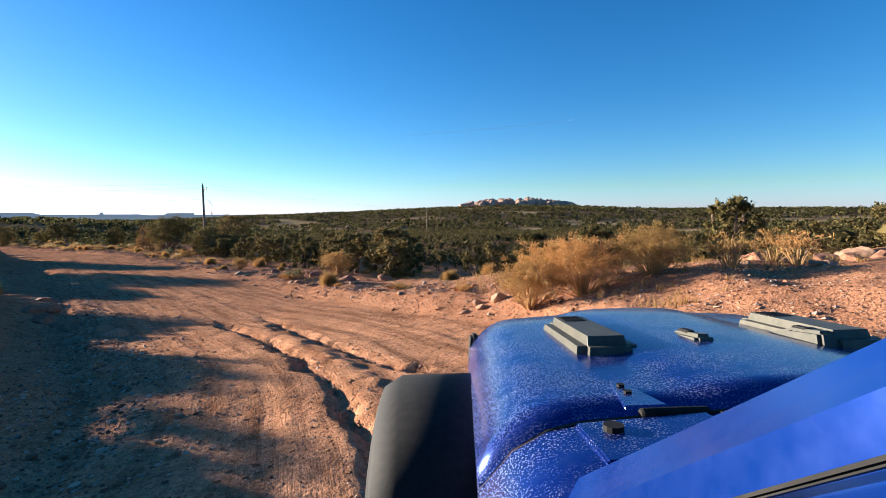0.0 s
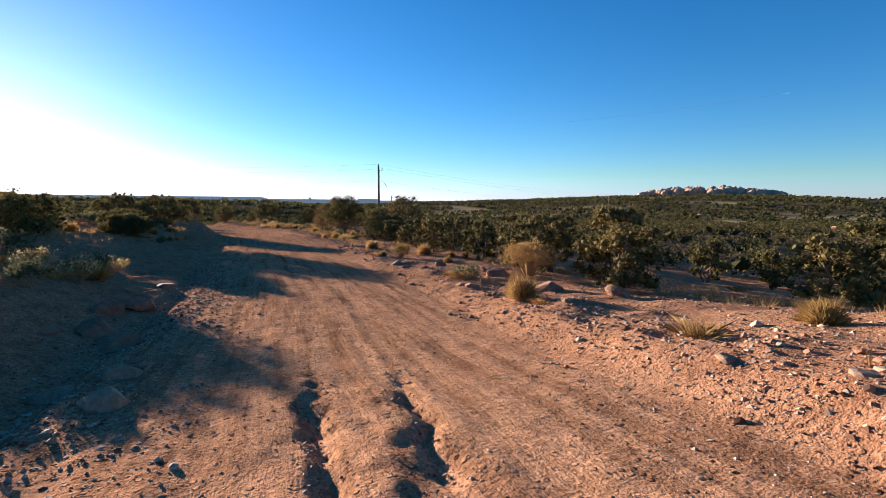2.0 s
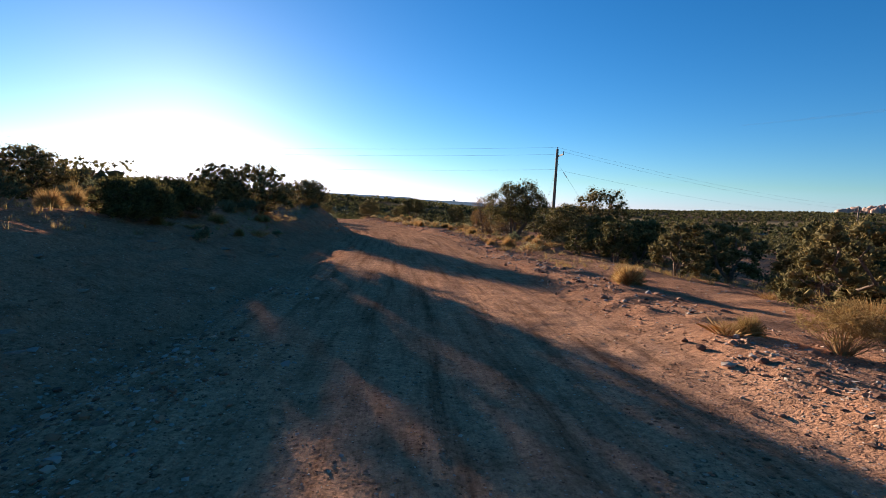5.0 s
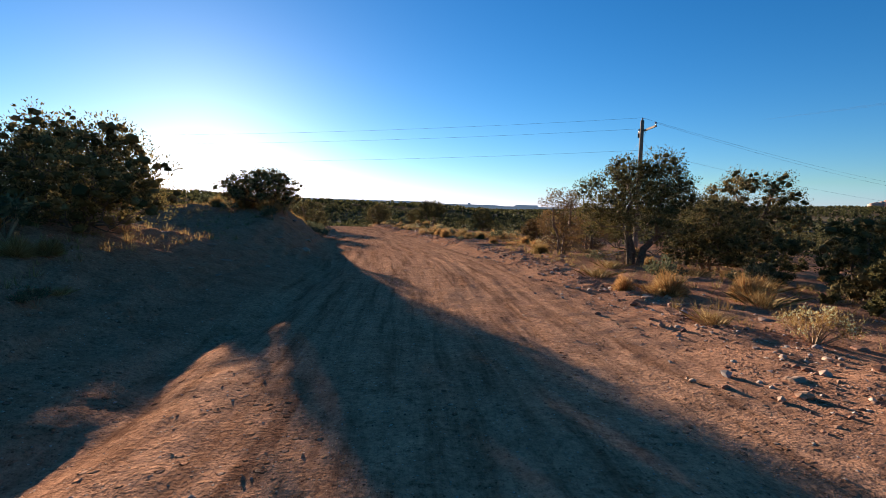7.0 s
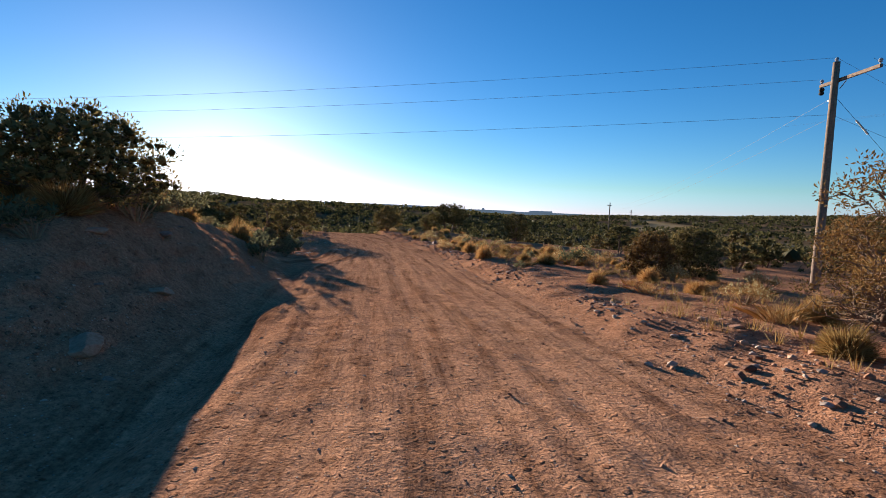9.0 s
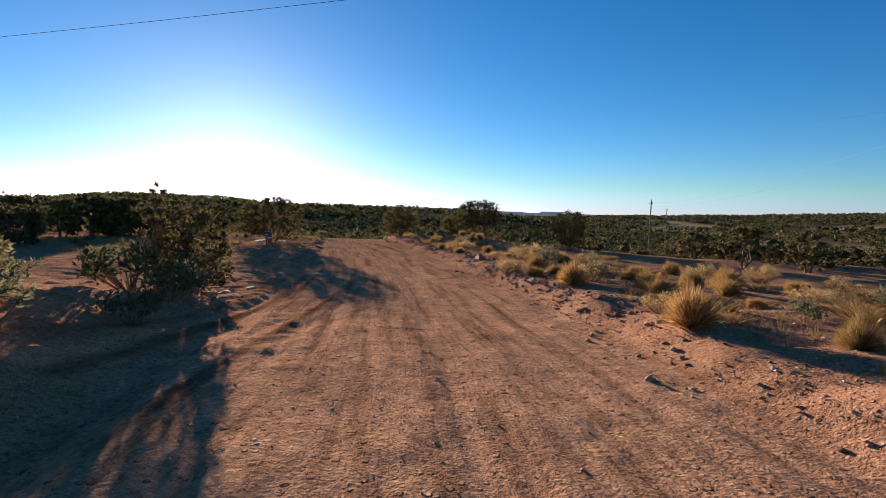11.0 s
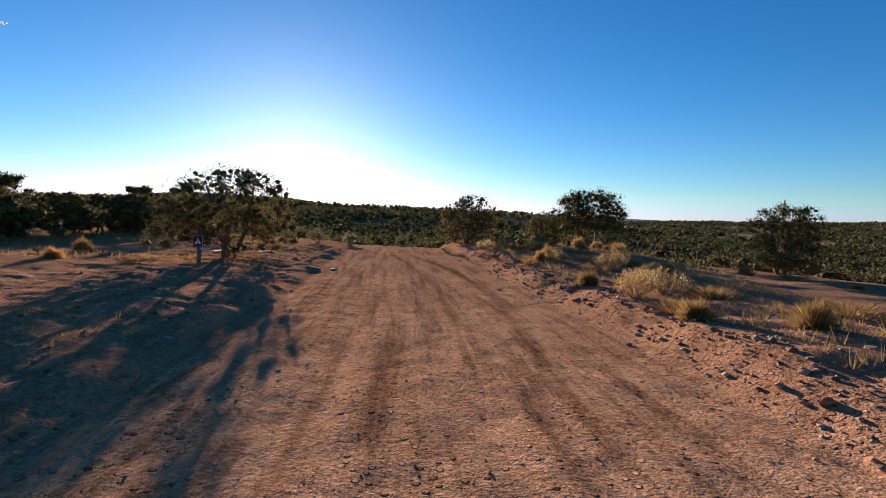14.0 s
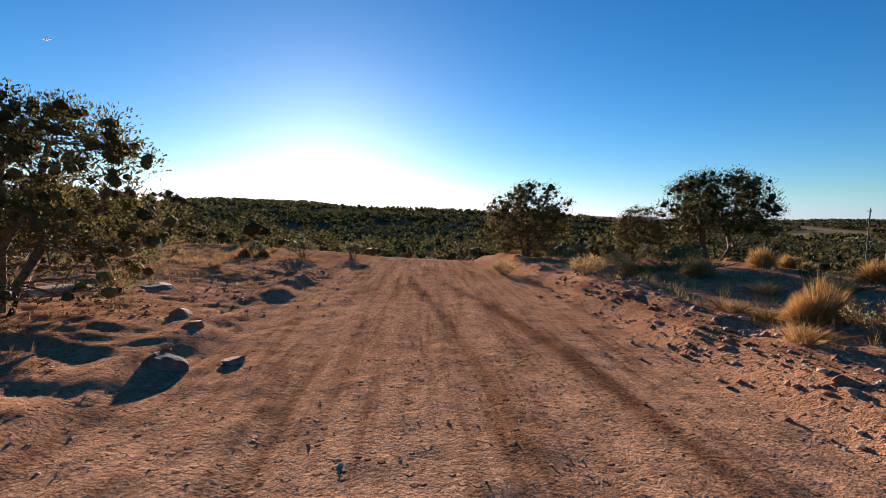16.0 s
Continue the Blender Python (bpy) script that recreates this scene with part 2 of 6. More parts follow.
def paint_material(name, dirt, blue):
    m, n, l, b = material(name, 0.3)
    p = n.new("ShaderNodeTexCoord").outputs["Object"]
    spots = node(n, "ShaderNodeTexVoronoi", Scale=210.0)
    l.new(p, spots.inputs["Vector"])
    dots = ramp(n, l, spots.outputs["Distance"], [(0.22, (1, 1, 1)), (0.36, (0, 0, 0))])
    cover = ramp(n, l, noise_tex(n, l, p, 9.0, 5), [(0.35, (0.0, 0.0, 0.0)), (0.62, (dirt, dirt, dirt))])
    dust = mix(n, l, 1.0, dots, cover, "MULTIPLY")
    film = ramp(n, l, noise_tex(n, l, p, 40.0, 3), [(0.3, (0.0, 0.0, 0.0)), (0.8, (0.03, 0.03, 0.03))])
    dust = mix(n, l, 1.0, dust, film, "ADD")
    l.new(mix(n, l, dust, blue, (0.36, 0.35, 0.36)), b.inputs["Base Color"])
    l.new(ramp(n, l, dust, [(0.0, (0.22, 0.22, 0.22)), (0.6, (0.8, 0.8, 0.8))]), b.inputs["Roughness"])
    l.new(ramp(n, l, dust, [(0.0, (0.65, 0.65, 0.65)), (0.4, (0.0, 0.0, 0.0))]), b.inputs["Metallic"])
    b.inputs["Coat Weight"].default_value = 0.25 if dirt else 0.0
    b.inputs["Coat Roughness"].default_value = 0.12
    return m


def glass_material():
    m, n, l, b = material("car_glass", 0.03)
    b.inputs["Base Color"].default_value = (0.75, 0.8, 0.8, 1)
    b.inputs["Transmission Weight"].default_value = 1.0
    return m


M_PAINT = paint_material("dusty_blue_car_paint", 0.75, (0.0025, 0.026, 0.20))
# same car paint without dust, its blue brightened to look more lit
M_PILLAR = paint_material("clean_brightened_blue_paint", 0.0, (0.002, 0.040, 0.27))
M_GLASS = glass_material()
M_PLASTIC = grainy_material("dusty_black_plastic", (0.008, 0.008, 0.008), (0.022, 0.020, 0.017), 0.75, 30, 0.002, 0.3)
M_OLIVE = grainy_material("dusty_grey_plastic", (0.065, 0.062, 0.046), (0.115, 0.108, 0.082), 0.5, 20, 0.002, 0.3)
M_RUBBER = grainy_material("dusty_tyre_rubber", (0.03, 0.027, 0.025), (0.09, 0.065, 0.05), 0.9, 25, 0.004, 0.4)
M_STEEL = grainy_material("dull_steel", (0.30, 0.29, 0.28), (0.45, 0.44, 0.42), 0.4, 20, 0.001, 0.2)
M_STEEL.node_tree.nodes["Principled BSDF"].inputs["Metallic"].default_value = 0.8
M_SIGN = grainy_material("brown_sign_panel", (0.045, 0.026, 0.018), (0.07, 0.04, 0.028), 0.6, 20, 0.001, 0.2)
M_WHITE = grainy_material("white_sign_paint", (0.62, 0.60, 0.56), (0.75, 0.73, 0.70), 0.6, 20, 0.001, 0.2)
M_PORCELAIN = grainy_material("grey_porcelain", (0.30, 0.30, 0.32), (0.45, 0.45, 0.47), 0.25, 20, 0.001, 0.1)
M_WIRE = grainy_material("aluminium_wire", (0.16, 0.16, 0.17), (0.24, 0.24, 0.25), 0.5, 20, 0.001, 0.1)
# ---- ground shape ----
RY = np.array([r[2] for r in PATH])
RX = np.array([r[1] for r in PATH])
RZ = np.array([r[3] for r in PATH]) - 1.78
AZ = np.array([-60.0, -25, -6] + list(RY) + [100.0, 108, 116, 124, 140, 200])
AX = np.array([-28.0, -12, -2.6] + list(RX) + [-15.2, -17.8, -20.4, -23.0, -28, -46])
AH = np.array([0.6, 0.3, 0.0] + list(RZ) + [-3.45, -3.6, -3.85, -4.6, -7.0, -11.0])


def smooth(a, b, x):
    u = np.clip((x - a) / (b - a), 0, 1)
    return u * u * (3 - 2 * u)


def lattice(ix, iy, seed):
    h = (ix * 374761393 + iy * 668265263 + seed * 974711) & 0xFFFFFFFF
    h = ((h ^ (h >> 13)) * 1274126177) & 0xFFFFFFFF
    return ((h ^ (h >> 16)) & 0xFFFF) / 65535.0


def vnoise(x, y, seed=0):
    """Smooth value noise from -1 to 1."""
    x, y = np.asarray(x, float), np.asarray(y, float)
    fx, fy = np.floor(x), np.floor(y)
    ix, iy = fx.astype(np.int64), fy.astype(np.int64)
    u, v = x - fx, y - fy
    u, v = u * u * (3 - 2 * u), v * v * (3 - 2 * v)
    a, b = lattice(ix, iy, seed), lattice(ix + 1, iy, seed)
    c, d = lattice(ix, iy + 1, seed), lattice(ix + 1, iy + 1, seed)
    return 2 * ((a + (b - a) * u) * (1 - v) + (c + (d - c) * u) * v) - 1


def fbm(x, y, octaves=4, seed=0):
    total, amp = 0, 1.0
    for k in range(octaves):
        total = total + amp * vnoise(x * 2 ** k + 17.3 * k, y * 2 ** k - 9.1 * k, seed + k)
        amp *= 0.5
    return total / 1.9


def line_x(y):
    return np.interp(y, AZ, AX)


def bank_height(y):
    return np.interp(y, [-20, 4, 14, 24, 34, 52, 60, 66, 71, 76], [0.9, 0.9, 0.9, 0.95, 1.2, 1.40, 1.75, 1.45, 0.6, 0.15])


def channel(x, y, pts, width, depth):
    """A worn channel along a polyline: its depth at each place."""
    best = np.full(np.shape(x), 1e9)
    for (x0, y0), (x1, y1) in zip(pts, pts[1:]):
        dx, dy = x1 - x0, y1 - y0
        u = np.clip(((x - x0) * dx + (y - y0) * dy) / (dx * dx + dy * dy), 0, 1)
        best = np.minimum(best, np.hypot(x - x0 - u * dx, y - y0 - u * dy))
    return depth * np.exp(-(best / width) ** 2)


RUTS = [
    ([(2.3, 16.0), (2.45, 13.2), (2.55, 10.8), (2.56, 9.5), (2.55, 7.6), (2.25, 5.2), (1.95, 3.9), (1.5, 2.4)], 0.11, -0.17),
    ([(3.7, 16.0), (3.5, 13.2), (3.47, 10.6), (3.37, 8.0), (3.44, 5.4)], 0.10, -0.13),
    ([(3.0, 13.6), (3.02, 11.3), (2.98, 9.0), (2.9, 7.0), (2.75, 5.2)], 0.17, 0.06),
    ([(-8.5, 70.5), (-8.74, 73.3), (-8.97, 74.6), (-9.23, 77.2), (-9.6, 80.0)], 0.13, -0.055),
    ([(-8.25, 70.5), (-8.5, 73.3), (-8.72, 74.6), (-9.0, 77.2)], 0.08, 0.045),
    ([(-8.0, 71.0), (-8.15, 73.6), (-8.32, 75.0), (-8.63, 76.5), (-9.0, 79.0)], 0.12, -0.045),
    ([(-10.1, 70.5), (-10.19, 73.8), (-10.23, 74.8), (-10.6, 76.2), (-10.97, 77.5), (-11.6, 80.5)], 0.15, -0.06),
    ([(-9.85, 71.0), (-9.93, 73.8), (-9.97, 74.8), (-10.3, 76.2), (-10.7, 77.5)], 0.09, 0.045),
]


def height(x, y):
    """The ground's height over the plan."""
    x, y = np.asarray(x, float), np.asarray(y, float)
    o = x - line_x(y)
    z = np.interp(y, AZ, AH)
    wob = 0.45 * vnoise(y * 0.16, 3.3 + 0 * y, 5) + 0.25 * vnoise(y * 0.5, 8.1 + 0 * y, 6)
    # left: ditch, bank and the gentle slope behind it
    hb = bank_height(y)
    ob = o + wob * np.clip(hb, 0.1, 1) - 0.65 * smooth(44, 52, y) * (1 - smooth(62, 67, y))
    near = smooth(66, 76, y)
    crest = np.interp(y, [20, 30, 48, 56, 66], [-6.0, -8.5, -8.5, -6.3, -6.0])
    z = z - 0.17 * np.exp(-((ob + 2.9) / 0.36) ** 2) * (1 - 0.6 * near)
    rise = smooth(-3.15, crest, ob)
    step = rise * 5 + 0.5 * vnoise(x * 0.3, y * 0.3, 13) + 0.35 * vnoise(x * 1.1, y * 1.1, 15)
    ledge = (np.floor(step) + smooth(0.55, 0.95, step - np.floor(step)) - step) / 5
    z = z + hb * 0.32 * ledge * smooth(0.02, 0.2, rise) * (1 - smooth(0.9, 1.0, rise)) * (1 - near)
    z = z + (1 - near) * 0.085 * smooth(0.02, 0.3, rise) * np.abs(fbm(x * 3.1, y * 3.1, 3, 17))
    z = z + hb * rise * (1 + 0.10 * fbm(x * 0.35, y * 0.35, 3, 11))
    z = z + np.clip(-o - 6.0, 0, 26) * (0.022 - 0.010 * near) - np.clip(-o - 50, 0, 4000) * 0.010
    z = z - 0.74 * np.exp(-((x + 8.6) / 3.0) ** 2 - ((y - 53.2) / 3.4) ** 2)
    rubble = smooth(-2.9, -3.5, o) * (1 - 0.5 * smooth(-12.0, -18.0, o)) * near
    z = z + rubble * (0.018 * fbm(x * 1.4, y * 1.4, 3, 81) + 0.030 * fbm(x * 0.7 + y * 0.15, y * 3.2, 3, 83) + 0.020 * fbm(x * 5, y * 5, 2, 85))
    z = z + 0.16 * np.exp(-((o + 3.6 + 0.5 * wob) / 0.45) ** 2) * smooth(82, 88, y) * (1 - smooth(104, 110, y)) * (0.6 + 0.7 * vnoise(x * 0.9, y * 0.9, 87))
    # right: low berm, then the fall to the valley
    drop = np.interp(y, [-10, 8, 16, 30, 50, 62, 80, 100, 120], [0.03, 0.04, 0.09, 0.13, 0.10, 0.06, 0.045, 0.04, 0.06])
    berm = np.interp(y, [0, 8, 24, 34, 44, 60, 72, 100], [0.55, 0.40, 0.25, 0.20, 0.10, 0.18, 0.35, 0.45])
    ob = o + 0.5 * wob
    z = z + berm * smooth(3.7, 4.9, ob) * (1 + 0.35 * fbm(x * 0.8, y * 0.8, 3, 21))
    z = z + 0.42 * smooth(3.9, 7.4, ob) * (1 - smooth(9, 17, y)) * smooth(-6, 0, y)
    z = z - np.clip(o - 8.0, 0, 22) * drop - np.clip(o - 30, 0, 260) * 0.018
    z = z + 0.55 * np.exp(-(((x + 6.5) / 3.2) ** 2 + ((y - 109) / 5.5) ** 2))
    # small relief, on the track finer and lower
    road = smooth(-3.3, -2.6, o) * (1 - smooth(3.5, 4.3, o))
    z = z + (1 - road) * (0.16 * fbm(x * 0.25, y * 0.25, 4, 31) + (0.05 - 0.035 * near + 0.07 * smooth(-3.0, -4.0, o) * (1 - near)) * fbm(x * 1.7, y * 1.7, 3, 37)) * smooth(0.0, 1.5, np.abs(o) - 3.0)
    z = z + 0.022 * fbm(x * 1.3, y * 0.8, 3, 41) + (0.011 + 0.014 * smooth(-0.6, -2.0, o)) * fbm(x * 4, y * 3, 2, 43) + (0.012 + 0.014 * smooth(2.0, 3.4, np.abs(o))) * np.abs(fbm(x * 9, y * 9, 2, 47))
    # tyre marks pressed along the road, ridge beside groove
    z = z + road * 0.012 * vnoise(o * 5.5 + 0.5 * vnoise(y * 0.15, 0 * y, 67), y * 0.22, 65) + road * 0.004 * vnoise(o * 4 + y * 0.9, y * 4.5, 66)
    fade = np.where(y < 40, 1 - smooth(11.5, 15.5, y), smooth(70.5, 72.5, y) * (1 - smooth(77.0, 80.5, y)))
    loose = 1 - 0.75 * smooth(38, 42, y)
    for pts, w, d in RUTS:
        z = z + channel(x + 0.12 * loose * vnoise(y * 1.3, x, 51) + 0.07 * loose * vnoise(x * 5, y * 5, 57), y + 0.06 * loose * vnoise(x * 5, y * 5, 58), pts, w, d) * fade * (0.72 - 0.2 * smooth(38, 42, y)) * (1 + 0.35 * vnoise(x * 2, y * 2, 53) + 0.5 * vnoise(x * 6, y * 6, 55))
    # wheel tracks, worn a little into the road
    for c, w, d in ((-1.9, 0.22, 0.03), (-0.95, 0.25, 0.035), (0.75, 0.3, 0.04), (1.9, 0.28, 0.03), (2.9, 0.25, 0.02)):
        wander = c + 0.35 * vnoise(y * 0.06, 0 * y + c, 61)
        z = z - d * np.exp(-((o - wander) / w) ** 2) * (0.6 + 0.4 * vnoise(y * 0.4, 0 * y + c, 63))
    # the far land: valley, wooded ridge, low hill ahead, plain beyond
    r = np.hypot(x, y)
    az = np.degrees(np.arctan2(x, y))
    far = smooth(140, 420, r)
    wood = np.interp(az, [-180, -60, -30, -8, 4, 14, 25, 36, 44, 52, 60, 75, 110, 180], [3, 3, 1, -14, -13, -2, 7, 17, 22, 17, 6, 4, 4, 3])
    ridge = wood * smooth(250, 1500, r) - 9 * np.exp(-((r - 420) / 260) ** 2) * smooth(-5, 10, az) - 6.0 * smooth(1700, 4200, r)
    z = z * (1 - far) + (ridge + 3.0 * fbm(x / 180, y / 180, 3, 71)) * far
    hill = np.exp(-(((az + 32.5) / 8.5) ** 4)) * np.exp(-((r - 620) / 150) ** 2)
    z = z + 9.5 * hill * (1 + 0.1 * fbm(x / 30, y / 30, 2, 77))
    return z


def ground_z(x, y):
    return float(height(np.array([x]), np.array([y]))[0])

# ---- builders ----
def mesh_object(name, verts, faces, mat, parent=None, label="", smooth_faces=False):
    me = bpy.data.meshes.new(name)
    me.from_pydata([tuple(v) for v in verts], [], [tuple(f) for f in faces])
    if mat is not None:
        me.materials.append(mat)
    if smooth_faces:
        me.polygons.foreach_set("use_smooth", [True] * len(me.polygons))
    me.update()
    ob = new(name, me)
    if parent is not None:
        ob.parent = parent
    if label:
        ob["label"] = label
    return ob


def part(name, bm, mat, parent, label="", smooth_faces=False):
    me = bpy.data.meshes.new(name)
    bmesh.ops.recalc_face_normals(bm, faces=bm.faces)
    bm.to_mesh(me)
    bm.free()
    me.materials.append(mat)
    if smooth_faces:
        me.polygons.foreach_set("use_smooth", [True] * len(me.polygons))
    ob = new(name, me)
    ob.parent = parent
    if label:
        ob["label"] = label
    return ob


TREADS = [
    ([(-8.3, 68.5), (-8.74, 73.3), (-8.97, 74.6), (-9.23, 77.2), (-9.8, 81.0)], 0.10, 1.0),
    ([(-8.05, 68.5), (-8.48, 73.3), (-8.70, 74.6), (-9.0, 77.2), (-9.5, 80.0)], 0.13, -1.0),
    ([(-7.75, 69.0), (-8.15, 73.6), (-8.32, 75.0), (-8.63, 76.5), (-9.3, 81.0)], 0.09, 0.8),
    ([(-9.9, 69.0), (-10.19, 73.8), (-10.23, 74.8), (-10.6, 76.2), (-10.97, 77.5), (-12.0, 82.0)], 0.12, 1.0),
    ([(-9.6, 69.0), (-9.88, 73.8), (-9.92, 74.8), (-10.25, 76.2), (-10.65, 77.5), (-11.5, 81.0)], 0.17, -1.0),
    ([(-10.5, 69.5), (-10.55, 73.8), (-10.6, 74.8), (-10.95, 76.2), (-11.4, 77.5)], 0.15, -0.8),
    ([(-11.2, 96.0), (-12.3, 98.5), (-14.0, 102.0), (-16.2, 106.0)], 0.16, -0.9),
    ([(-9.0, 88.0), (-10.2, 93.0), (-12.0, 98.0), (-14.5, 103.5)], 0.14, -0.8),
    ([(-10.6, 90.0), (-12.2, 95.0), (-14.6, 100.5), (-17.0, 105.5)], 0.14, -0.8),
    ([(-8.3, 94.0), (-9.6, 98.0), (-11.6, 103.0), (-14.0, 108.0)], 0.16, -0.8),
]


# ---- the ground, one sheet to the horizon ----
def build_ground():
    near = np.concatenate([np.arange(-9.4, -4.7, 0.12), np.arange(-4.6, 5.2, 0.075)])
    grow_l, grow_r = [near[0]], [near[-1]]
    step = 0.11
    while grow_l[-1] > -4300:
        step *= 1.13
        grow_l.append(grow_l[-1] - step)
        grow_r.append(grow_r[-1] + step)
    cols = np.array(grow_l[:0:-1] + list(near) + grow_r[1:])
    ys = [-3.0]
    while ys[-1] < 4400:
        y = ys[-1]
        ys.append(y + (0.08 if y < 18 else 0.095 if y < 106 else 0.16 if y < 110 else 0.16 * 1.11 ** (len(ys) - mark)))
        if ys[-1] < 110:
            mark = len(ys)
    back = [-3.0]
    step = 0.3
    while back[-1] > -4000:
        step *= 1.16
        back.append(back[-1] - step)
    rows = np.array(back[:0:-1] + ys)
    O, Y = np.meshgrid(cols, rows)
    X = O + line_x(np.clip(Y, -25, 140))
    Z = height(X, Y)
    nr, nc = X.shape
    me = bpy.data.meshes.new("ground")
    me.vertices.add(nr * nc)
    me.vertices.foreach_set("co", np.stack([X, Y, Z], -1).ravel())
    a = (np.arange(nr - 1)[:, None] * nc + np.arange(nc - 1)).ravel()
    quads = np.stack([a, a + 1, a + nc + 1, a + nc], -1).ravel()
    me.loops.add(len(quads))
    me.loops.foreach_set("vertex_index", quads)
    me.polygons.add(len(a))
    me.polygons.foreach_set("loop_start", np.arange(0, len(quads), 4))
    me.polygons.foreach_set("loop_total", np.full(len(a), 4))
    me.polygons.foreach_set("use_smooth", np.ones(len(a), bool))
    me.update()
    o = X - line_x(Y)
    edge = 0.4 * fbm(X * 0.6, Y * 0.6, 3, 91)
    track = smooth(-3.5, -2.5, o + edge) * (1 - smooth(3.3, 4.4, o + edge))
    clearing = smooth(66, 74, Y) * (1 - smooth(104, 116, Y)) * smooth(-22, -14, o + 3 * edge) * (1 - smooth(3.3, 4.4, o + edge))
    far = smooth(45, 160, np.hypot(o, 0 * o) + np.clip(Y - 110, 0, 999))
    meadow = smooth(-0.20, -0.36, fbm(X / 45, Y / 45, 3, 83)) * smooth(8, 18, np.degrees(np.arctan2(X, Y)))
    # wheel tracks that turn off into the clearing: pressed soil, with loose dark soil beside it
    tread = 0 * X
    for pts, w, sign in TREADS:
        tread = tread + channel(X + 0.03 * vnoise(X * 4, Y * 4, 95), Y, pts, w, sign) * (0.75 + 0.25 * vnoise(X * 2.2, Y * 2.2, 97))
    for name, val in (("tread", np.clip(tread, -1, 1)), ("track", np.maximum(track, 0.45 * clearing)), ("far", far), ("lane", o), ("meadow", meadow)):
        at = me.attributes.new(name, "FLOAT", "POINT")
        at.data.foreach_set("value", val.ravel())
    me.materials.append(M_GROUND)
    ob = new("ground", me)
    return tagged(ob, "rutted red dirt track through dry desert scrubland", "ground", kind="structure")


build_ground()

# ---- plants ----
def ico():
    bm = bmesh.new()
    bmesh.ops.create_icosphere(bm, subdivisions=1, radius=1.0)
    v = np.array([q.co[:] for q in bm.verts])
    f = np.array([[q.index for q in t.verts] for t in bm.faces])
    bm.free()
    return v, f


ICO, ICO_FACES = ico()


def tube(verts, faces, pts, radii, sides=6):
    base = len(verts)
    pts = [Vector(p) for p in pts]
    for i, p in enumerate(pts):
        d = (pts[min(i + 1, len(pts) - 1)] - pts[max(i - 1, 0)]).normalized()
        u = d.cross(Vector((0.31, 0.17, 0.93))).normalized()
        w = d.cross(u)
        for k in range(sides):
            a = 2 * math.pi * k / sides
            verts.append(p + (u * math.cos(a) + w * math.sin(a)) * radii[i])
    for i in range(len(pts) - 1):
        for k in range(sides):
            a, b = base + i * sides + k, base + i * sides + (k + 1) % sides
            faces.append((a, b, b + sides, a + sides))
    tip = len(verts)
    verts.append(pts[-1])
    for k in range(sides):
        faces.append((base + (len(pts) - 1) * sides + k, base + (len(pts) - 1) * sides + (k + 1) % sides, tip))


def blades(rng, centres, normals, size, aspect=0.45):
    """Small folded leaves, two triangles each, at the given places."""
    n = len(centres)
    d = normals + rng.normal(0, 0.4, (n, 3))
    d /= np.linalg.norm(d, axis=1)[:, None]
    s = np.cross(d, rng.normal(0, 1, (n, 3)))
    s /= np.linalg.norm(s, axis=1)[:, None]
    ln = size * rng.uniform(0.6, 1.35, n)[:, None]
    w = ln * aspect
    a = centres - d * ln * 0.5
    tip = centres + d * ln * 0.5
    mid = centres + np.cross(d, s) * w * 0.25
    v = np.stack([a, mid + s * w * 0.5, tip, mid - s * w * 0.5], 1).reshape(-1, 3)
    f = (np.arange(n)[:, None] * 4 + np.arange(4)).tolist()
    return v, f


def crown_points(rng, clumps, count):
    """Places and outward directions spread over and in a set of ellipsoid clumps."""
    w = np.array([c[3] * c[3] for c in clumps])
    pick = rng.choice(len(clumps), count, p=w / w.sum())
    c = np.array(clumps)[pick]
    d = rng.normal(0, 1, (count, 3))
    d /= np.linalg.norm(d, axis=1)[:, None]
    r = rng.uniform(0.08, 1.45, count) ** 0.5
    lump = 0.88 + 0.14 * np.sin(d[:, 0] * 5 + c[:, 0] * 9) * np.sin(d[:, 1] * 6 + c[:, 1] * 7) + 0.08 * np.sin(d[:, 2] * 9 + c[:, 2] * 5)
    r = r * lump
    p = c[:, :3] + d * (c[:, 3] * r)[:, None] * np.array([1, 1, 0.72])
    return p, d + np.array([0, 0, 0.5])


def bough(rng, verts, faces, a, b, r0, r1, sides=5, sag=0.10):
    """A crooked, tapering limb from a to b."""
    a, b = Vector(a), Vector(b)
    d = b - a
    n = 5
    pts, rad = [], []
    for j in range(n + 1):
        w = j / n
        side = Vector(rng.normal(0, 0.055 * d.length, 3)) * math.sin(math.pi * w)
        pts.append(a + d * w + Vector((0, 0, -sag * d.length * math.sin(math.pi * w))) + side)
        rad.append(r0 + (r1 - r0) * w)
    tube(verts, faces, pts, rad, sides)
    return pts


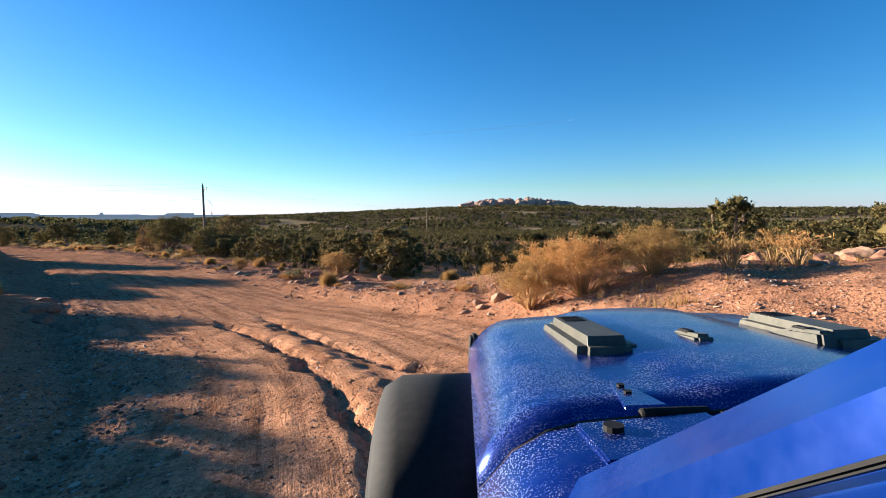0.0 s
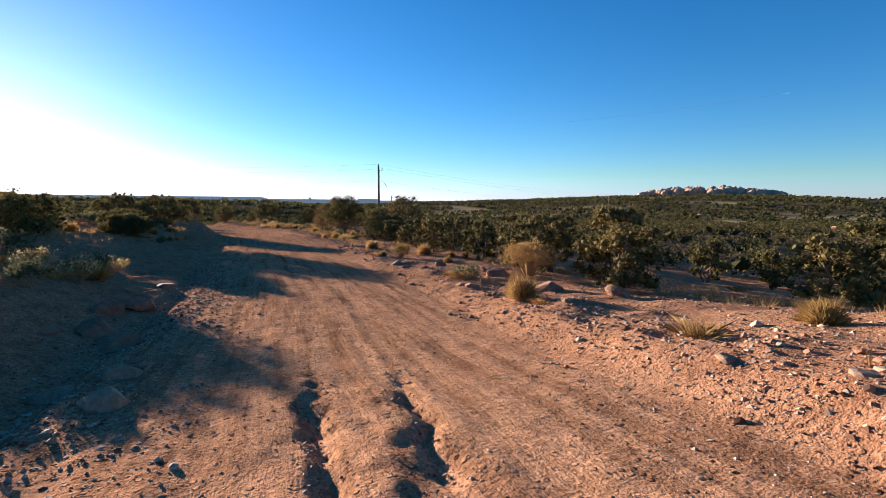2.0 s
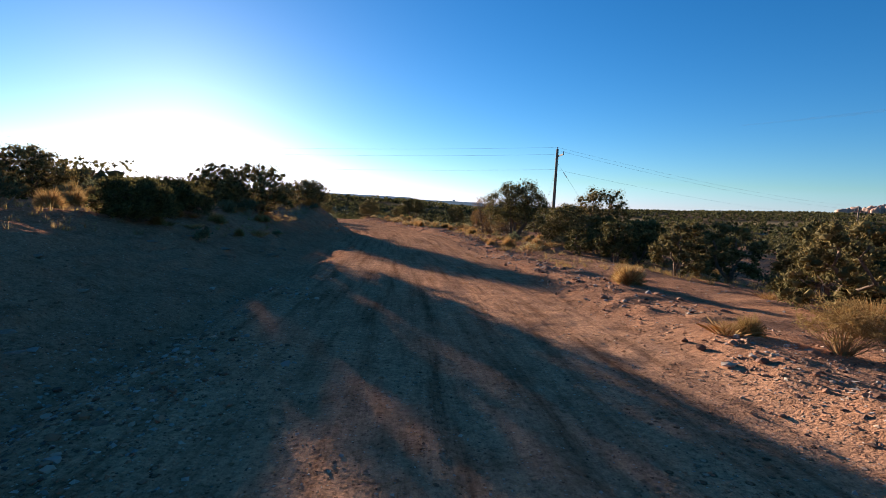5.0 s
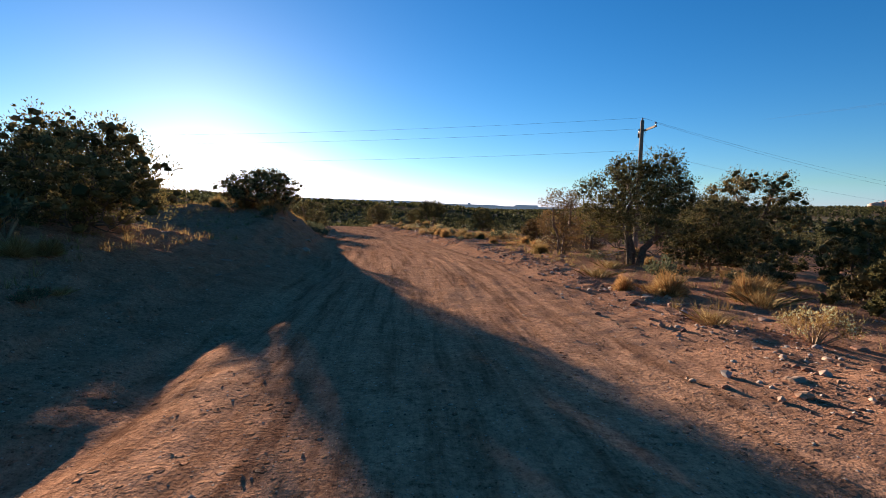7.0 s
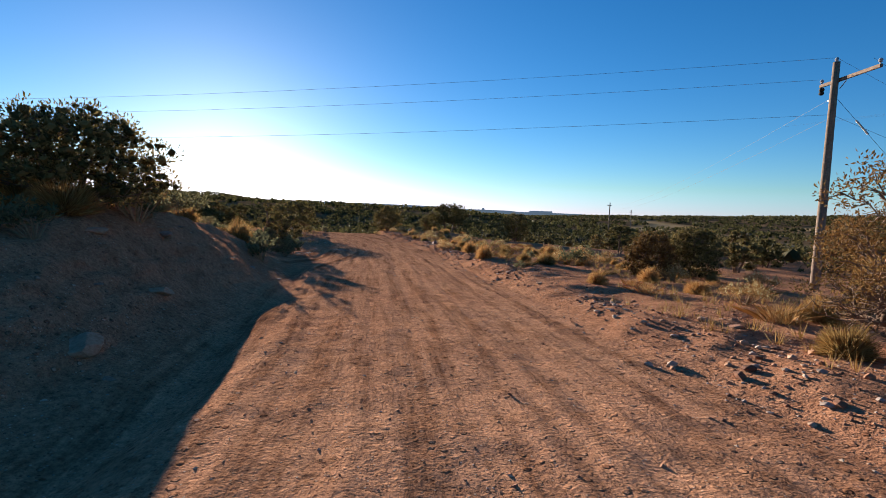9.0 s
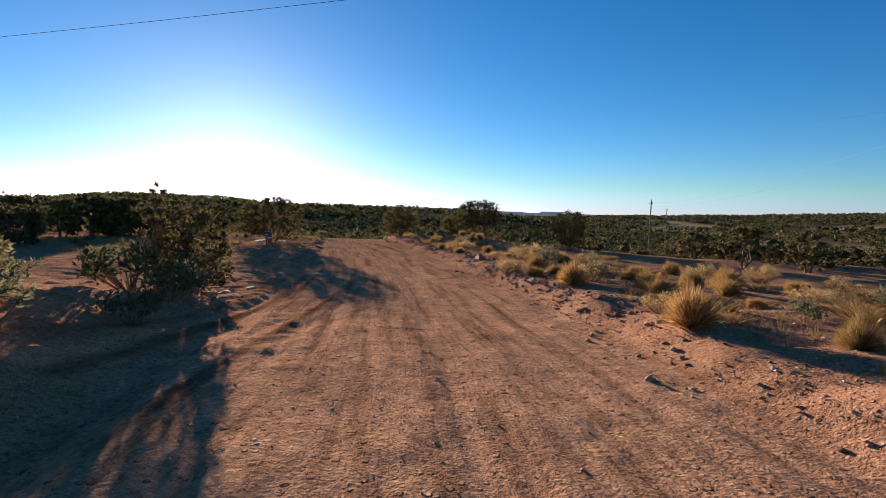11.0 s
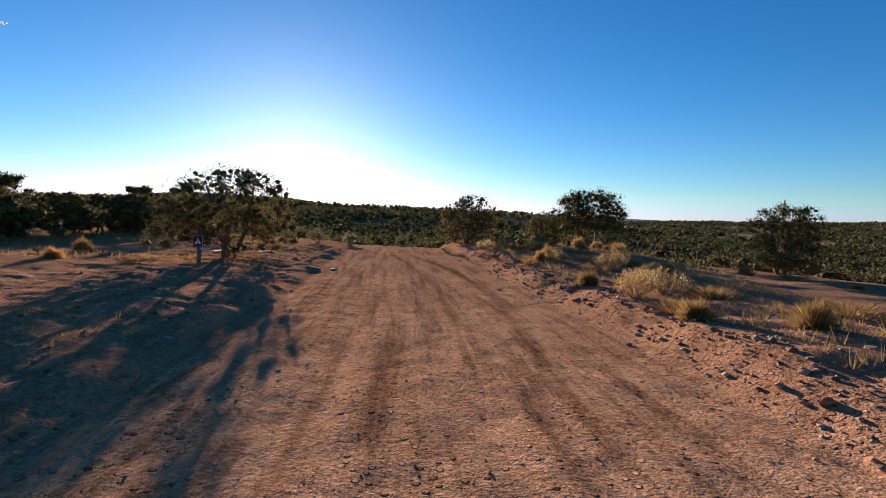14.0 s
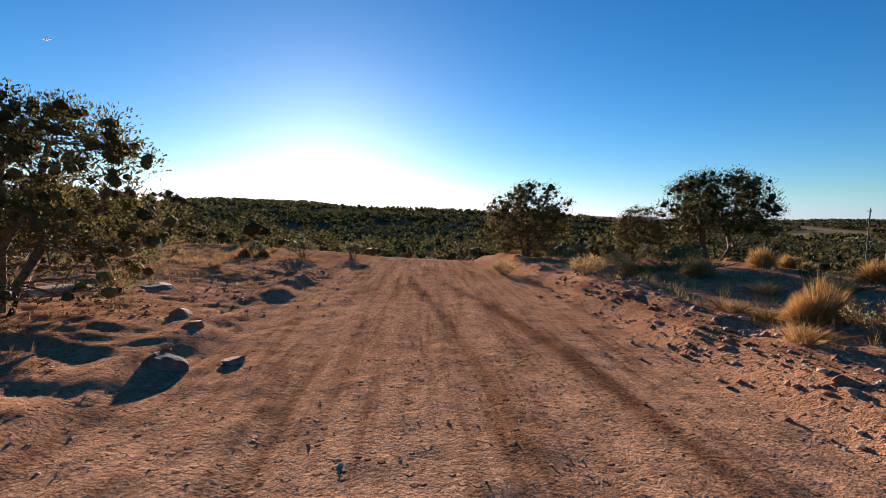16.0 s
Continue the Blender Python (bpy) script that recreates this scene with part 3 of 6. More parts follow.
def juniper(seed, tall, wide, leaves=6500, leaf=0.13, open_crown=0.5, mat=None, low=0.22, bare=0, twigs=4, tufts_n=0, heart=0.34):
    """A tree at the origin: an Empty with trunk and crown. Crooked limbs carry separate, rounded tufts of fine sprays."""
    rng = np.random.default_rng(seed)
    verts, faces, tufts = [], [], []
    count = tufts_n or int(112 - 52 * open_crown)
    size = wide * (0.125 - 0.010 * open_crown)
    # where the tufts sit: a lumpy dome, the outside first
    lobes = rng.uniform(0, 6.28, 4)
    tries = 0
    while len(tufts) < count and tries < 6000:
        tries += 1
        h = rng.uniform(low + 0.04, 1.0) ** (0.75 if open_crown > 0.6 else 0.9)
        a = rng.uniform(0, 6.28)
        belly = max(0.12, 1 - ((h - 0.50) / 0.56) ** 2) ** 0.5
        belly *= 0.86 + 0.16 * math.sin(2 * a + lobes[0] + 3 * h) + 0.10 * math.sin(3 * a + lobes[1] - 5 * h)
        r = max(0.0, (0.5 * wide - 0.7 * size) * belly * rng.uniform(0.10, 1.0) ** 0.42)
        p = (r * math.cos(a), r * math.sin(a), max(0.06 * tall, h * tall - 0.55 * size))
        s = size * rng.uniform(0.65, 1.25)
        if all((p[0] - q[0]) ** 2 + (p[1] - q[1]) ** 2 + 1.6 * (p[2] - q[2]) ** 2 > (0.46 * (s + q[3])) ** 2 for q in tufts):
            tufts.append((*p, s))
    top = max(t[2] + 0.75 * t[3] for t in tufts)
    tufts = [(t[0], t[1], t[2] * tall / top, t[3]) for t in tufts]
    # stems, then a limb out to each tuft from the stem that stands nearest
    stems = []
    many = 2 + int(rng.integers(0, 2))
    for k in range(many):
        a = seed * 1.7 + 6.28 * k / many
        lean = rng.uniform(0.10, 0.24) * wide
        end = (math.cos(a) * lean, math.sin(a) * lean, tall * rng.uniform(0.62, 0.78))
        stems.append(bough(rng, verts, faces, (0.03 * math.cos(a) * wide, 0.03 * math.sin(a) * wide, -0.25), end, 0.036 * tall / (1 + 0.2 * k), 0.011 * tall, 8, -0.04))
    for t in tufts:
        c = Vector(t[:3])
        best = min(((c - p).length + 0.8 * max(0, p.z - c.z + 0.1 * tall), k, j) for k, st in enumerate(stems) for j, p in enumerate(st) if j > 0)
        root = stems[best[1]][best[2]]
        thick = max(0.010, 0.007 * tall * (1 - 0.09 * best[2]))
        limb = bough(rng, verts, faces, root, c, thick, 0.008, 4 if twigs else 3, 0.12)
        for j in range(twigs // 2 + 2 * bare):
            q0 = limb[2 + j % 4]
            out = Vector((c.x, c.y, 0)).normalized() if c.x or c.y else Vector((1, 0, 0))
            q1 = q0 + (out + Vector(rng.normal(0, 0.8, 3)) + Vector((0, 0, 0.35))).normalized() * t[3] * rng.uniform(0.35, 0.75)
            tube(verts, faces, [q0, q0.lerp(q1, 0.5) + Vector(rng.normal(0, 0.03, 3)), q1], [0.012, 0.008, 0.003], 3)
    if bare:
        # grey dead boughs low on the tree
        for k in range(9 * bare):
            st = stems[k % len(stems)]
            a = rng.uniform(0, 6.28)
            q0 = st[1 + k % 2]
            q1 = q0 + Vector((math.cos(a), math.sin(a), rng.uniform(-0.15, 0.35))) * wide * rng.uniform(0.22, 0.42)
            limb = bough(rng, verts, faces, q0, q1, 0.016, 0.004, 4, 0.06)
            for j in range(5):
                p0 = limb[2 + j % 4]
                p1 = p0 + Vector(rng.normal(0, 1, 3)) * 0.06 * wide
                tube(verts, faces, [p0, p0.lerp(p1, 0.5) + Vector(rng.normal(0, 0.02, 3)), p1], [0.007, 0.005, 0.002], 3)
    # each tuft is a handful of small puffs; sprays stand out of them
    puffs = []
    for t in tufts:
        for k in range(7):
            d = rng.normal(0, 1, 3)
            d /= np.linalg.norm(d)
            d[2] = d[2] * 0.7 + 0.1
            puffs.append((t[0] + d[0] * 0.55 * t[3], t[1] + d[1] * 0.55 * t[3], t[2] + d[2] * 0.55 * t[3], t[3] * rng.uniform(0.42, 0.68)))
    c = np.array(puffs)
    w = c[:, 3] ** 2
    pick = rng.choice(len(c), leaves, p=w / w.sum())
    d = rng.normal(0, 1, (leaves, 3))
    d /= np.linalg.norm(d, axis=1)[:, None]
    r = rng.uniform(0.25, 1.18, leaves) ** 0.5
    p = c[pick, :3] + d * (c[pick, 3] * r)[:, None] * np.array([1, 1, 0.85])
    keep = p[:, 2] > 0.03 * tall
    lv, lf = blades(rng, p[keep], d[keep] + np.array([0, 0, 0.45]), leaf, 0.42)
    # the dense hearts of the puffs, wholly within the sprays
    if heart:
        ball = ICO[None] * rng.uniform(0.55, 1.15, (len(c), 12, 1)) * (c[:, 3] * heart)[:, None, None] * np.array([1, 1, 0.85]) + c[:, None, :3]
        lf = lf + (len(lv) + np.arange(len(c))[:, None, None] * 12 + ICO_FACES[None]).reshape(-1, 3).tolist()
        lv = np.concatenate([lv, ball.reshape(-1, 3)])
    tree = new("juniper_tree")
    mesh_object("trunk", verts, faces, M_BARK, tree, smooth_faces=True)
    mesh_object("crown", lv, lf, mat or M_JUNIPER, tree)
    return tree


def shrub(seed, tall, wide, leaves=900, leaf=0.07, mat=None, stems=14, heads=0):
    """A low bush: bare stems from the root, small leaves round their ends."""
    rng = np.random.default_rng(seed)
    verts, faces, clumps, tips = [], [], [], []
    for k in range(stems):
        b, out = rng.uniform(0, 6.28), rng.uniform(0.1, 1.0) ** 0.7
        q = Vector((math.cos(b) * wide * 0.5 * out, math.sin(b) * wide * 0.5 * out, tall * rng.uniform(0.7, 1.0) * (1 - 0.45 * out * out)))
        mid = q * 0.5 + Vector((rng.normal(0, 0.04), rng.normal(0, 0.04), -0.03)) * wide
        tube(verts, faces, [(q[0] * 0.05, q[1] * 0.05, -0.08), mid, q], [0.016 * wide, 0.010 * wide, 0.003 * wide], 4)
        tips.append(q)
        for s in (q, mid.lerp(q, 0.55)):
            clumps.append((s[0], s[1], s[2], wide * rng.uniform(0.10, 0.17)))
    p, d = crown_points(rng, clumps, leaves)
    p[:, 2] = np.abs(p[:, 2]) + 0.01
    lv, lf = blades(rng, p, d, leaf, 0.4)
    bush = new("shrub")
    mesh_object("branchwork", verts, faces, M_TWIG, bush)
    mesh_object("foliage", lv, lf, mat or M_SAGE, bush)
    if heads:
        t = np.array([tips[i % len(tips)] for i in range(heads)]) + rng.normal(0, 0.05 * wide, (heads, 3)) + np.array([0, 0, 0.06 * tall])
        hv, hf = blades(rng, t, np.tile([0, 0, 1.0], (heads, 1)), 0.05, 0.8)
        tagged(mesh_object("bloom", hv, hf, M_BLOOM, bush), kind="stuff")
    return bush


def twiggy(seed, tall, wide, stems=60, mat=None, each=16, leaf=0.055, wood=None):
    """A bare, dry bush of many fine branching stems with little leaf."""
    rng = np.random.default_rng(seed)
    verts, faces, clumps = [], [], []
    for k in range(stems):
        b, out = rng.uniform(0, 6.28), rng.uniform(0.0, 1.0) ** 0.6
        q = Vector((math.cos(b) * wide * 0.5 * out, math.sin(b) * wide * 0.5 * out, tall * rng.uniform(0.75, 1.05) * (1 - 0.5 * out * out)))
        mid = Vector((q[0] * 0.45, q[1] * 0.45, q[2] * 0.5)) + Vector(rng.normal(0, 0.03 * wide, 3))
        tube(verts, faces, [(q[0] * 0.08, q[1] * 0.08, -0.08), mid, q], [0.013, 0.008, 0.003], 3)
        for j in range(3):
            s = mid.lerp(q, rng.uniform(0.1, 0.9))
            e = s + Vector((rng.normal(0, 1), rng.normal(0, 1), rng.uniform(0.2, 1.4))) * 0.12 * wide
            tube(verts, faces, [s, e], [0.006, 0.002], 3)
            clumps.append((e[0], e[1], e[2], 0.06 * wide))
    bush = new("dry_bush")
    mesh_object("branchwork", verts, faces, wood or M_TWIG, bush)
    p, d = crown_points(rng, clumps, stems * each)
    p[:, 2] = np.abs(p[:, 2]) + 0.01
    lv, lf = blades(rng, p, d, leaf, 0.24)
    mesh_object("foliage", lv, lf, mat or M_DRY, bush)
    return bush


def grass_blades(rng, n, tall, wide):
    b, out = rng.uniform(0, 6.28, n), rng.uniform(0, 1, n) ** 0.6
    root = np.stack([np.cos(b) * out * wide * 0.28, np.sin(b) * out * wide * 0.28, np.full(n, -0.03)], -1)
    tip = np.stack([np.cos(b) * out * wide * 0.5, np.sin(b) * out * wide * 0.5, tall * rng.uniform(0.55, 1.1, n) * (1 - 0.35 * out)], -1)
    tip[:, :2] += rng.normal(0, 0.22 * wide, (n, 2))
    mid = (root + tip) * 0.5 + np.array([0, 0, 0.12 * tall])
    side = np.stack([-np.sin(b), np.cos(b), 0 * b], -1) * 0.0019
    v = np.stack([root - side, root + side, mid + side, tip, mid - side], 1).reshape(-1, 3)
    f = (np.arange(n)[:, None] * 5 + np.arange(5)).tolist()
    return v, f


def grass_clump(seed, tall, wide, n=420):
    rng = np.random.default_rng(seed)
    v, f = grass_blades(rng, n, tall, wide)
    return mesh_object("grass_clump", v, f, M_DRY)


def mound_bush(seed, tall, wide, n=1250):
    """A compact rounded dry bush: fine twigs that end on a lumpy dome."""
    rng = np.random.default_rng(seed)
    d = rng.normal(0, 1, (n, 3))
    d[:, 2] = np.abs(d[:, 2]) * 0.9 + 0.05
    d /= np.linalg.norm(d, axis=1)[:, None]
    lump = 0.86 + 0.16 * np.sin(d[:, 0] * 5 + seed) * np.sin(d[:, 1] * 5 + 2 * seed) + rng.normal(0, 0.05, n)
    size = np.array([wide * 0.5, wide * 0.5, tall])
    tip = d * lump[:, None] * size
    root = d * (lump * rng.uniform(0.15, 0.65, n))[:, None] * size - np.array([0, 0, 0.02]) + rng.normal(0, 0.02, (n, 3))
    side = np.cross(d, rng.normal(0, 1, (n, 3)))
    side *= (0.0065 * rng.uniform(0.6, 1.4, n) / np.linalg.norm(side, axis=1))[:, None]
    v = np.stack([root - side, root + side, tip], 1).reshape(-1, 3)
    bush = new("dry_bush")
    mesh_object("foliage", v, np.arange(len(v)).reshape(-1, 3).tolist(), M_DRY, bush)
    stems, faces = [], []
    for k in range(9):
        q = Vector(tip[k]) * 0.75
        tube(stems, faces, [(0, 0, -0.06), q * 0.5, q], [0.014, 0.009, 0.003], 3)
    mesh_object("branchwork", stems, faces, M_STRAW, bush)
    return bush


def boulder_mesh(seed, flat=0.7, name="rock", mat=None, cut=5, finer=3):
    """An angular weathered stone about one metre across, sitting a little in the soil."""
    rng = np.random.default_rng(seed)
    bm = bmesh.new()
    bmesh.ops.create_icosphere(bm, subdivisions=finer, radius=0.5)
    planes = [(Vector(rng.normal(0, 1, 3)).normalized(), rng.uniform(0.24, 0.40)) for _ in range(cut + 5)]
    for v in bm.verts:
        for nrm, dist in planes:
            h = v.co.dot(nrm) - dist
            if h > 0:
                v.co -= nrm * h
        v.co += v.co.normalized() * 0.022 * noise.noise(v.co * 3.1 + Vector((seed, 0, 0)))
        v.co += v.co.normalized() * 0.018 * noise.noise(v.co * 11 + Vector((seed, 3, 0)))
        v.co.z = v.co.z * flat + 0.16 * flat
    me = bpy.data.meshes.new(name)
    bm.to_mesh(me)
    bm.free()
    me.materials.append(mat or M_ROCK)
    return me


def woodland(rng, x, y, z, tall, wide, leaves, leaf, heart):
    """Many far trees in one mesh: a bushy, lumpy crown of leaf pieces for each place."""
    n = len(x)
    d = rng.normal(0, 1, (n, leaves, 3))
    d /= np.linalg.norm(d, axis=2)[:, :, None]
    d[:, :, 2] = np.where(d[:, :, 2] < -0.7, -d[:, :, 2], d[:, :, 2])
    r = rng.uniform(0.4, 1.0, (n, leaves)) ** 0.5
    ph = rng.uniform(0, 6.28, (n, 1, 3))
    r = r * (1 + 0.26 * np.sin(d[:, :, 0] * 4 + ph[:, :, 0]) * np.sin(d[:, :, 1] * 4 + ph[:, :, 1]) + 0.15 * np.sin(d[:, :, 2] * 6 + ph[:, :, 2]))
    scale = np.stack([wide * 0.5, wide * 0.5, tall * 0.5], -1)
    c = np.stack([x, y, z + tall * 0.5], -1)
    p = c[:, None] + d * r[:, :, None] * scale[:, None]
    v, f = blades(rng, p.reshape(-1, 3), rng.normal(0, 1, (n * leaves, 3)), leaf, 0.8)
    if heart:
        ball = ICO[None] * rng.uniform(0.45, 1.0, (n, 12, 1)) * (scale * heart)[:, None] + c[:, None]
        f = f + (len(v) + np.arange(n)[:, None, None] * 12 + ICO_FACES[None]).reshape(-1, 3).tolist()
        v = np.concatenate([v, ball.reshape(-1, 3)])
    return v, f

# ---- trees by the track ----
def put(ob, x, y, turn=0.0, scale=1.0, sink=0.0, tilt=(0, 0)):
    ob.matrix_basis = pose(x, y, ground_z(x, y) - sink, tilt[0], tilt[1], turn) @ Matrix.Scale(scale, 4)
    return ob


def put_copy(ob, x, y, turn=0.0, scale=1.0, sink=0.0, tilt=(0, 0)):
    return put(copy_thing(ob, Matrix.Identity(4)), x, y, turn, scale, sink, tilt)


def tree_to(seed, x, y, top, wide, turn, label, group="junipers by the track", **kw):
    """A tree whose crown reaches up to the height top."""
    kw["leaves"] = int(kw.get("leaves", 11000) * 1.3)
    ob = put(juniper(seed, top - ground_z(x, y), wide, **{"leaf": 0.072, "low": 0.12, **kw}), x, y, turn)
    return tagged(ob, label, "tree", group)


tree_to(3, -14.7, 114.8, 0.3, 4.6, 20, "rounded dark green juniper beside the dirt track", open_crown=0.2, leaves=14000)
tree_to(8, -6.4, 116.4, 0.9, 6.6, 130, "spreading flat-topped juniper on a low mound", open_crown=0.7, low=0.36, leaves=17000, leaf=0.085)
tree_to(9, -9.4, 118.6, -0.75, 3.2, 30, "low bushy juniper next to a spreading one", open_crown=0.4, leaves=10000)
tree_to(12, 2.0, 107.4, -0.1, 3.5, 60, "dense rounded dark juniper in the scrub", open_crown=0.1, leaves=14000)
tree_to(21, -20.9, 97.4, 0.35, 5.6, 10, "gnarled open-crowned juniper behind a small sign", open_crown=0.75, low=0.08, bare=1, leaves=19000, leaf=0.07)
tree_to(31, 5.4, 54.0, 1.8, 4.8, 200, "twisted pinyon with an open crown near the pole", open_crown=1.0, low=0.25, bare=1, leaves=22000, leaf=0.07, heart=0.3)
tree_to(37, 12.5, 60.2, 2.0, 5.2, 90, "dense tall juniper growing in the hollow", open_crown=0.3, leaves=17000, leaf=0.075)
tree_to(38, 9.3, 57.0, 0.6, 3.8, 10, "dense juniper between taller trees", open_crown=0.3, leaves=14000, leaf=0.075)
tree_to(41, 3.8, 57.8, 0.75, 2.8, 0, "half-dead russet juniper with bare grey branches", open_crown=0.9, low=0.1, bare=3, twigs=4, leaves=5200, leaf=0.06, tufts_n=48, heart=0, mat=M_RUSSET)
tree_to(43, 5.6, 60.6, 0.2, 2.6, 50, "half-dead russet juniper with bare grey branches", open_crown=0.9, low=0.1, bare=3, twigs=4, leaves=5200, leaf=0.06, tufts_n=48, heart=0, mat=M_RUSSET)
tree_to(45, 4.2, 68.6, -0.75, 2.4, 15, "low russet-brown juniper bush on the berm", open_crown=0.4, low=0.02, leaves=9000, leaf=0.06, mat=M_RUSSET)
tree_to(46, 6.6, 71.0, -0.55, 2.8, 95, "low dense juniper behind a brown bush", open_crown=0.2, low=0.02, leaves=10000)

# on the bank, against the sun
BANK = "junipers on the bank"
tree_to(51, -9.5, 59.3, 1.45, 4.2, 0, "wide grey-green juniper on top of the bank", BANK, open_crown=0.7, low=0.25, bare=1)
tree_to(52, -8.5, 47.9, 1.75, 5.0, 80, "broad juniper on the bank above the track", BANK, open_crown=0.6, leaves=14000)
tree_to(53, -12.4, 51.5, 1.9, 4.4, 160, "broad juniper on the bank above the track", BANK, open_crown=0.85)
tree_to(54, -14.8, 42.0, 1.6, 3.6, 220, "grey-green juniper on the bank above the track", BANK, open_crown=0.3)
tree_to(55, -12.5, 30.5, 2.7, 3.6, 300, "dusty juniper above the cut of the track", BANK, open_crown=0.85)
tree_to(56, -9.6, 32.8, 1.55, 3.8, 35, "dusty juniper above the cut of the track", BANK, open_crown=0.85)
tree_to(57, -8.4, 40.3, 0.6, 3.2, 115, "small juniper on the edge of the bank", BANK, open_crown=0.85)
tree_to(58, -12.3, 75.3, -0.6, 2.4, 75, "tall grey bush at the end of the bank", BANK, open_crown=0.6, low=0.05, bare=1, leaves=5000)
tree_to(59, -15.5, 58.0, 1.3, 3.8, 140, "juniper in the scrub behind the bank", BANK, open_crown=0.85)
tree_to(60, -14.5, 27.0, 3.0, 3.6, 260, "dusty juniper above the cut of the track", BANK, open_crown=0.85)
tree_to(61, -7.6, 23.0, 1.55, 3.4, 190, "dusty juniper above the cut of the track", BANK, open_crown=0.85)
# the next two stay out of view, added to shade the track's start
tree_to(62, -7.4, 18.0, 1.65, 2.9, 20, "dusty juniper above the cut of the track", BANK, open_crown=0.85)
tree_to(63, -6.4, 14.6, 1.45, 3.0, 250, "dusty juniper above the cut of the track", BANK, open_crown=0.85)
tree_to(64, -7.2, 36.8, 0.45, 2.6, 310, "dusty juniper above the cut of the track", BANK, open_crown=0.85)
tree_to(65, -13.3, 75.7, -0.1, 0.9, 0, "thin sapling standing out of a grey bush", BANK, open_crown=1.0, low=0.7, tufts_n=7, leaves=450, heart=0)

# in the hollow on the other side of the berm
HOLLOW = "junipers in the hollow"
kinds = [juniper(71 + k, 2.4, 2.9, leaves=4800, leaf=0.085, twigs=0, tufts_n=34, heart=0.6, open_crown=0.15 + 0.12 * k, low=0.1) for k in range(6)]
spare = [juniper(91 + k, 2.4, 2.9, leaves=2200, leaf=0.125, twigs=0, tufts_n=22, heart=0.65, open_crown=0.15 + 0.15 * k, low=0.1) for k in range(5)]
for k in kinds + spare:
    tagged(k, "dense rounded juniper in the hollow below the track", "tree", HOLLOW)
SPOTS = [(10.7, 19.1, 1.0), (12.6, 21.5, 1.1), (9.9, 23.0, 0.8), (11.6, 24.6, 1.0), (14.6, 16.2, 0.75), (17.0, 12.4, 0.85),
         (19.0, 18.0, 1.1), (15.6, 25.5, 1.0), (10.2, 28.8, 0.85), (13.2, 29.5, 1.1), (8.9, 33.0, 0.8), (11.0, 36.2, 0.95),
         (14.4, 34.0, 1.2), (9.2, 40.2, 0.8), (12.2, 42.4, 1.0), (8.6, 44.6, 0.75), (10.6, 47.2, 0.9), (13.6, 48.4, 1.0),
         (8.2, 48.0, 0.8), (9.8, 45.4, 0.85), (7.4, 46.4, 0.55), (9.6, 50.2, 0.9), (11.5, 52.0, 0.9), (8.4, 51.6, 0.6)]
for i, (x, y, s) in enumerate(SPOTS):
    ob = put(kinds[i], x, y, 70 * i, s) if i < 6 else put_copy(kinds[i % 6], x, y, 70 * i, s)
rng = np.random.default_rng(5)
placed = list(SPOTS)
tries = 0
while len(placed) < 64 and tries < 4000:
    tries += 1
    x, y = rng.uniform(8, 40), rng.uniform(4, 112)
    o = x - float(line_x(y))
    if o < (11 if y < 60 else 13) or o > 34 or min((x - a) ** 2 + (y - b) ** 2 for a, b, _ in placed) < 7 or abs(x - 12) + abs(y - 62) < 6:
        continue
    if y > 84 and o < 17:
        continue
    k = len(placed) - len(SPOTS)
    placed.append((x, y, 1))
    (put if k < 5 else put_copy)(spare[k % 5], x, y, rng.uniform(0, 360), rng.uniform(0.65, 1.1))

# a belt of trees behind the clearing
for i in range(18):
    a = i / 17
    put_copy(kinds[i % 6], -31 - 7 * a + rng.normal(0, 1.0), 86 + 30 * a + rng.normal(0, 1.0), 50 * i, rng.uniform(1.0, 1.35))

# ---- woodland farther off ----
def scatter(rng, n, r0, r1, a0, a1, keep, low):
    r = np.sqrt(rng.uniform(r0 * r0, r1 * r1, n))
    a = np.radians(rng.uniform(a0, a1, n))
    x, y = r * np.sin(a), r * np.cos(a)
    k = keep(x, y) & (fbm(x / 45, y / 45, 3, 83) > low + 0.20 * smooth(8, 18, np.degrees(a)))
    return x[k], y[k]


def beyond(x, y):
    o = x - line_x(np.clip(y, -25, 140))
    road_end = (y > 104) & (np.abs(x + 14 + (y - 100) * 0.33) < 9) & (y < 135)
    clear = (o > -24) & (o < 0) & (y > 62) & (y < 118)
    return ~road_end & ~clear & ((o > 30) | (o < -19) | (y > 119))


def wood(name, seed, n, r0, r1, a0, a1, tall, wide, leaves, leaf, heart, label):
    rng = np.random.default_rng(seed)
    x, y = scatter(rng, n, r0, r1, a0, a1, beyond, -0.45 if r1 < 400 else -0.4)
    s = rng.uniform(0.6, 1.25, len(x))
    v, f = woodland(rng, x, y, height(x, y) - 0.1, tall * s, wide * s * rng.uniform(0.85, 1.2, len(x)), leaves, leaf, heart)
    return tagged(mesh_object(name, v, f, M_FARTREE), label, "woodland", kind="stuff")


wood("woodland", 11, 3000, 18, 170, -62, 88, 2.2, 3.0, 80, 0.27, 0.5, "scattered dark junipers on red soil")
wood("woodland", 12, 6500, 170, 330, -50, 88, 2.5, 3.6, 18, 0.8, 0.45, "dense pinyon and juniper woodland in the valley")
wood("woodland", 13, 12000, 330, 1000, -45, 85, 2.8, 5.0, 7, 2.4, 0, "dense pinyon and juniper woodland in the valley")
wood("woodland", 14, 9000, 1000, 2300, -32, 75, 3.2, 9.0, 5, 4.6, 0, "dark wooded ridge below the rocks")


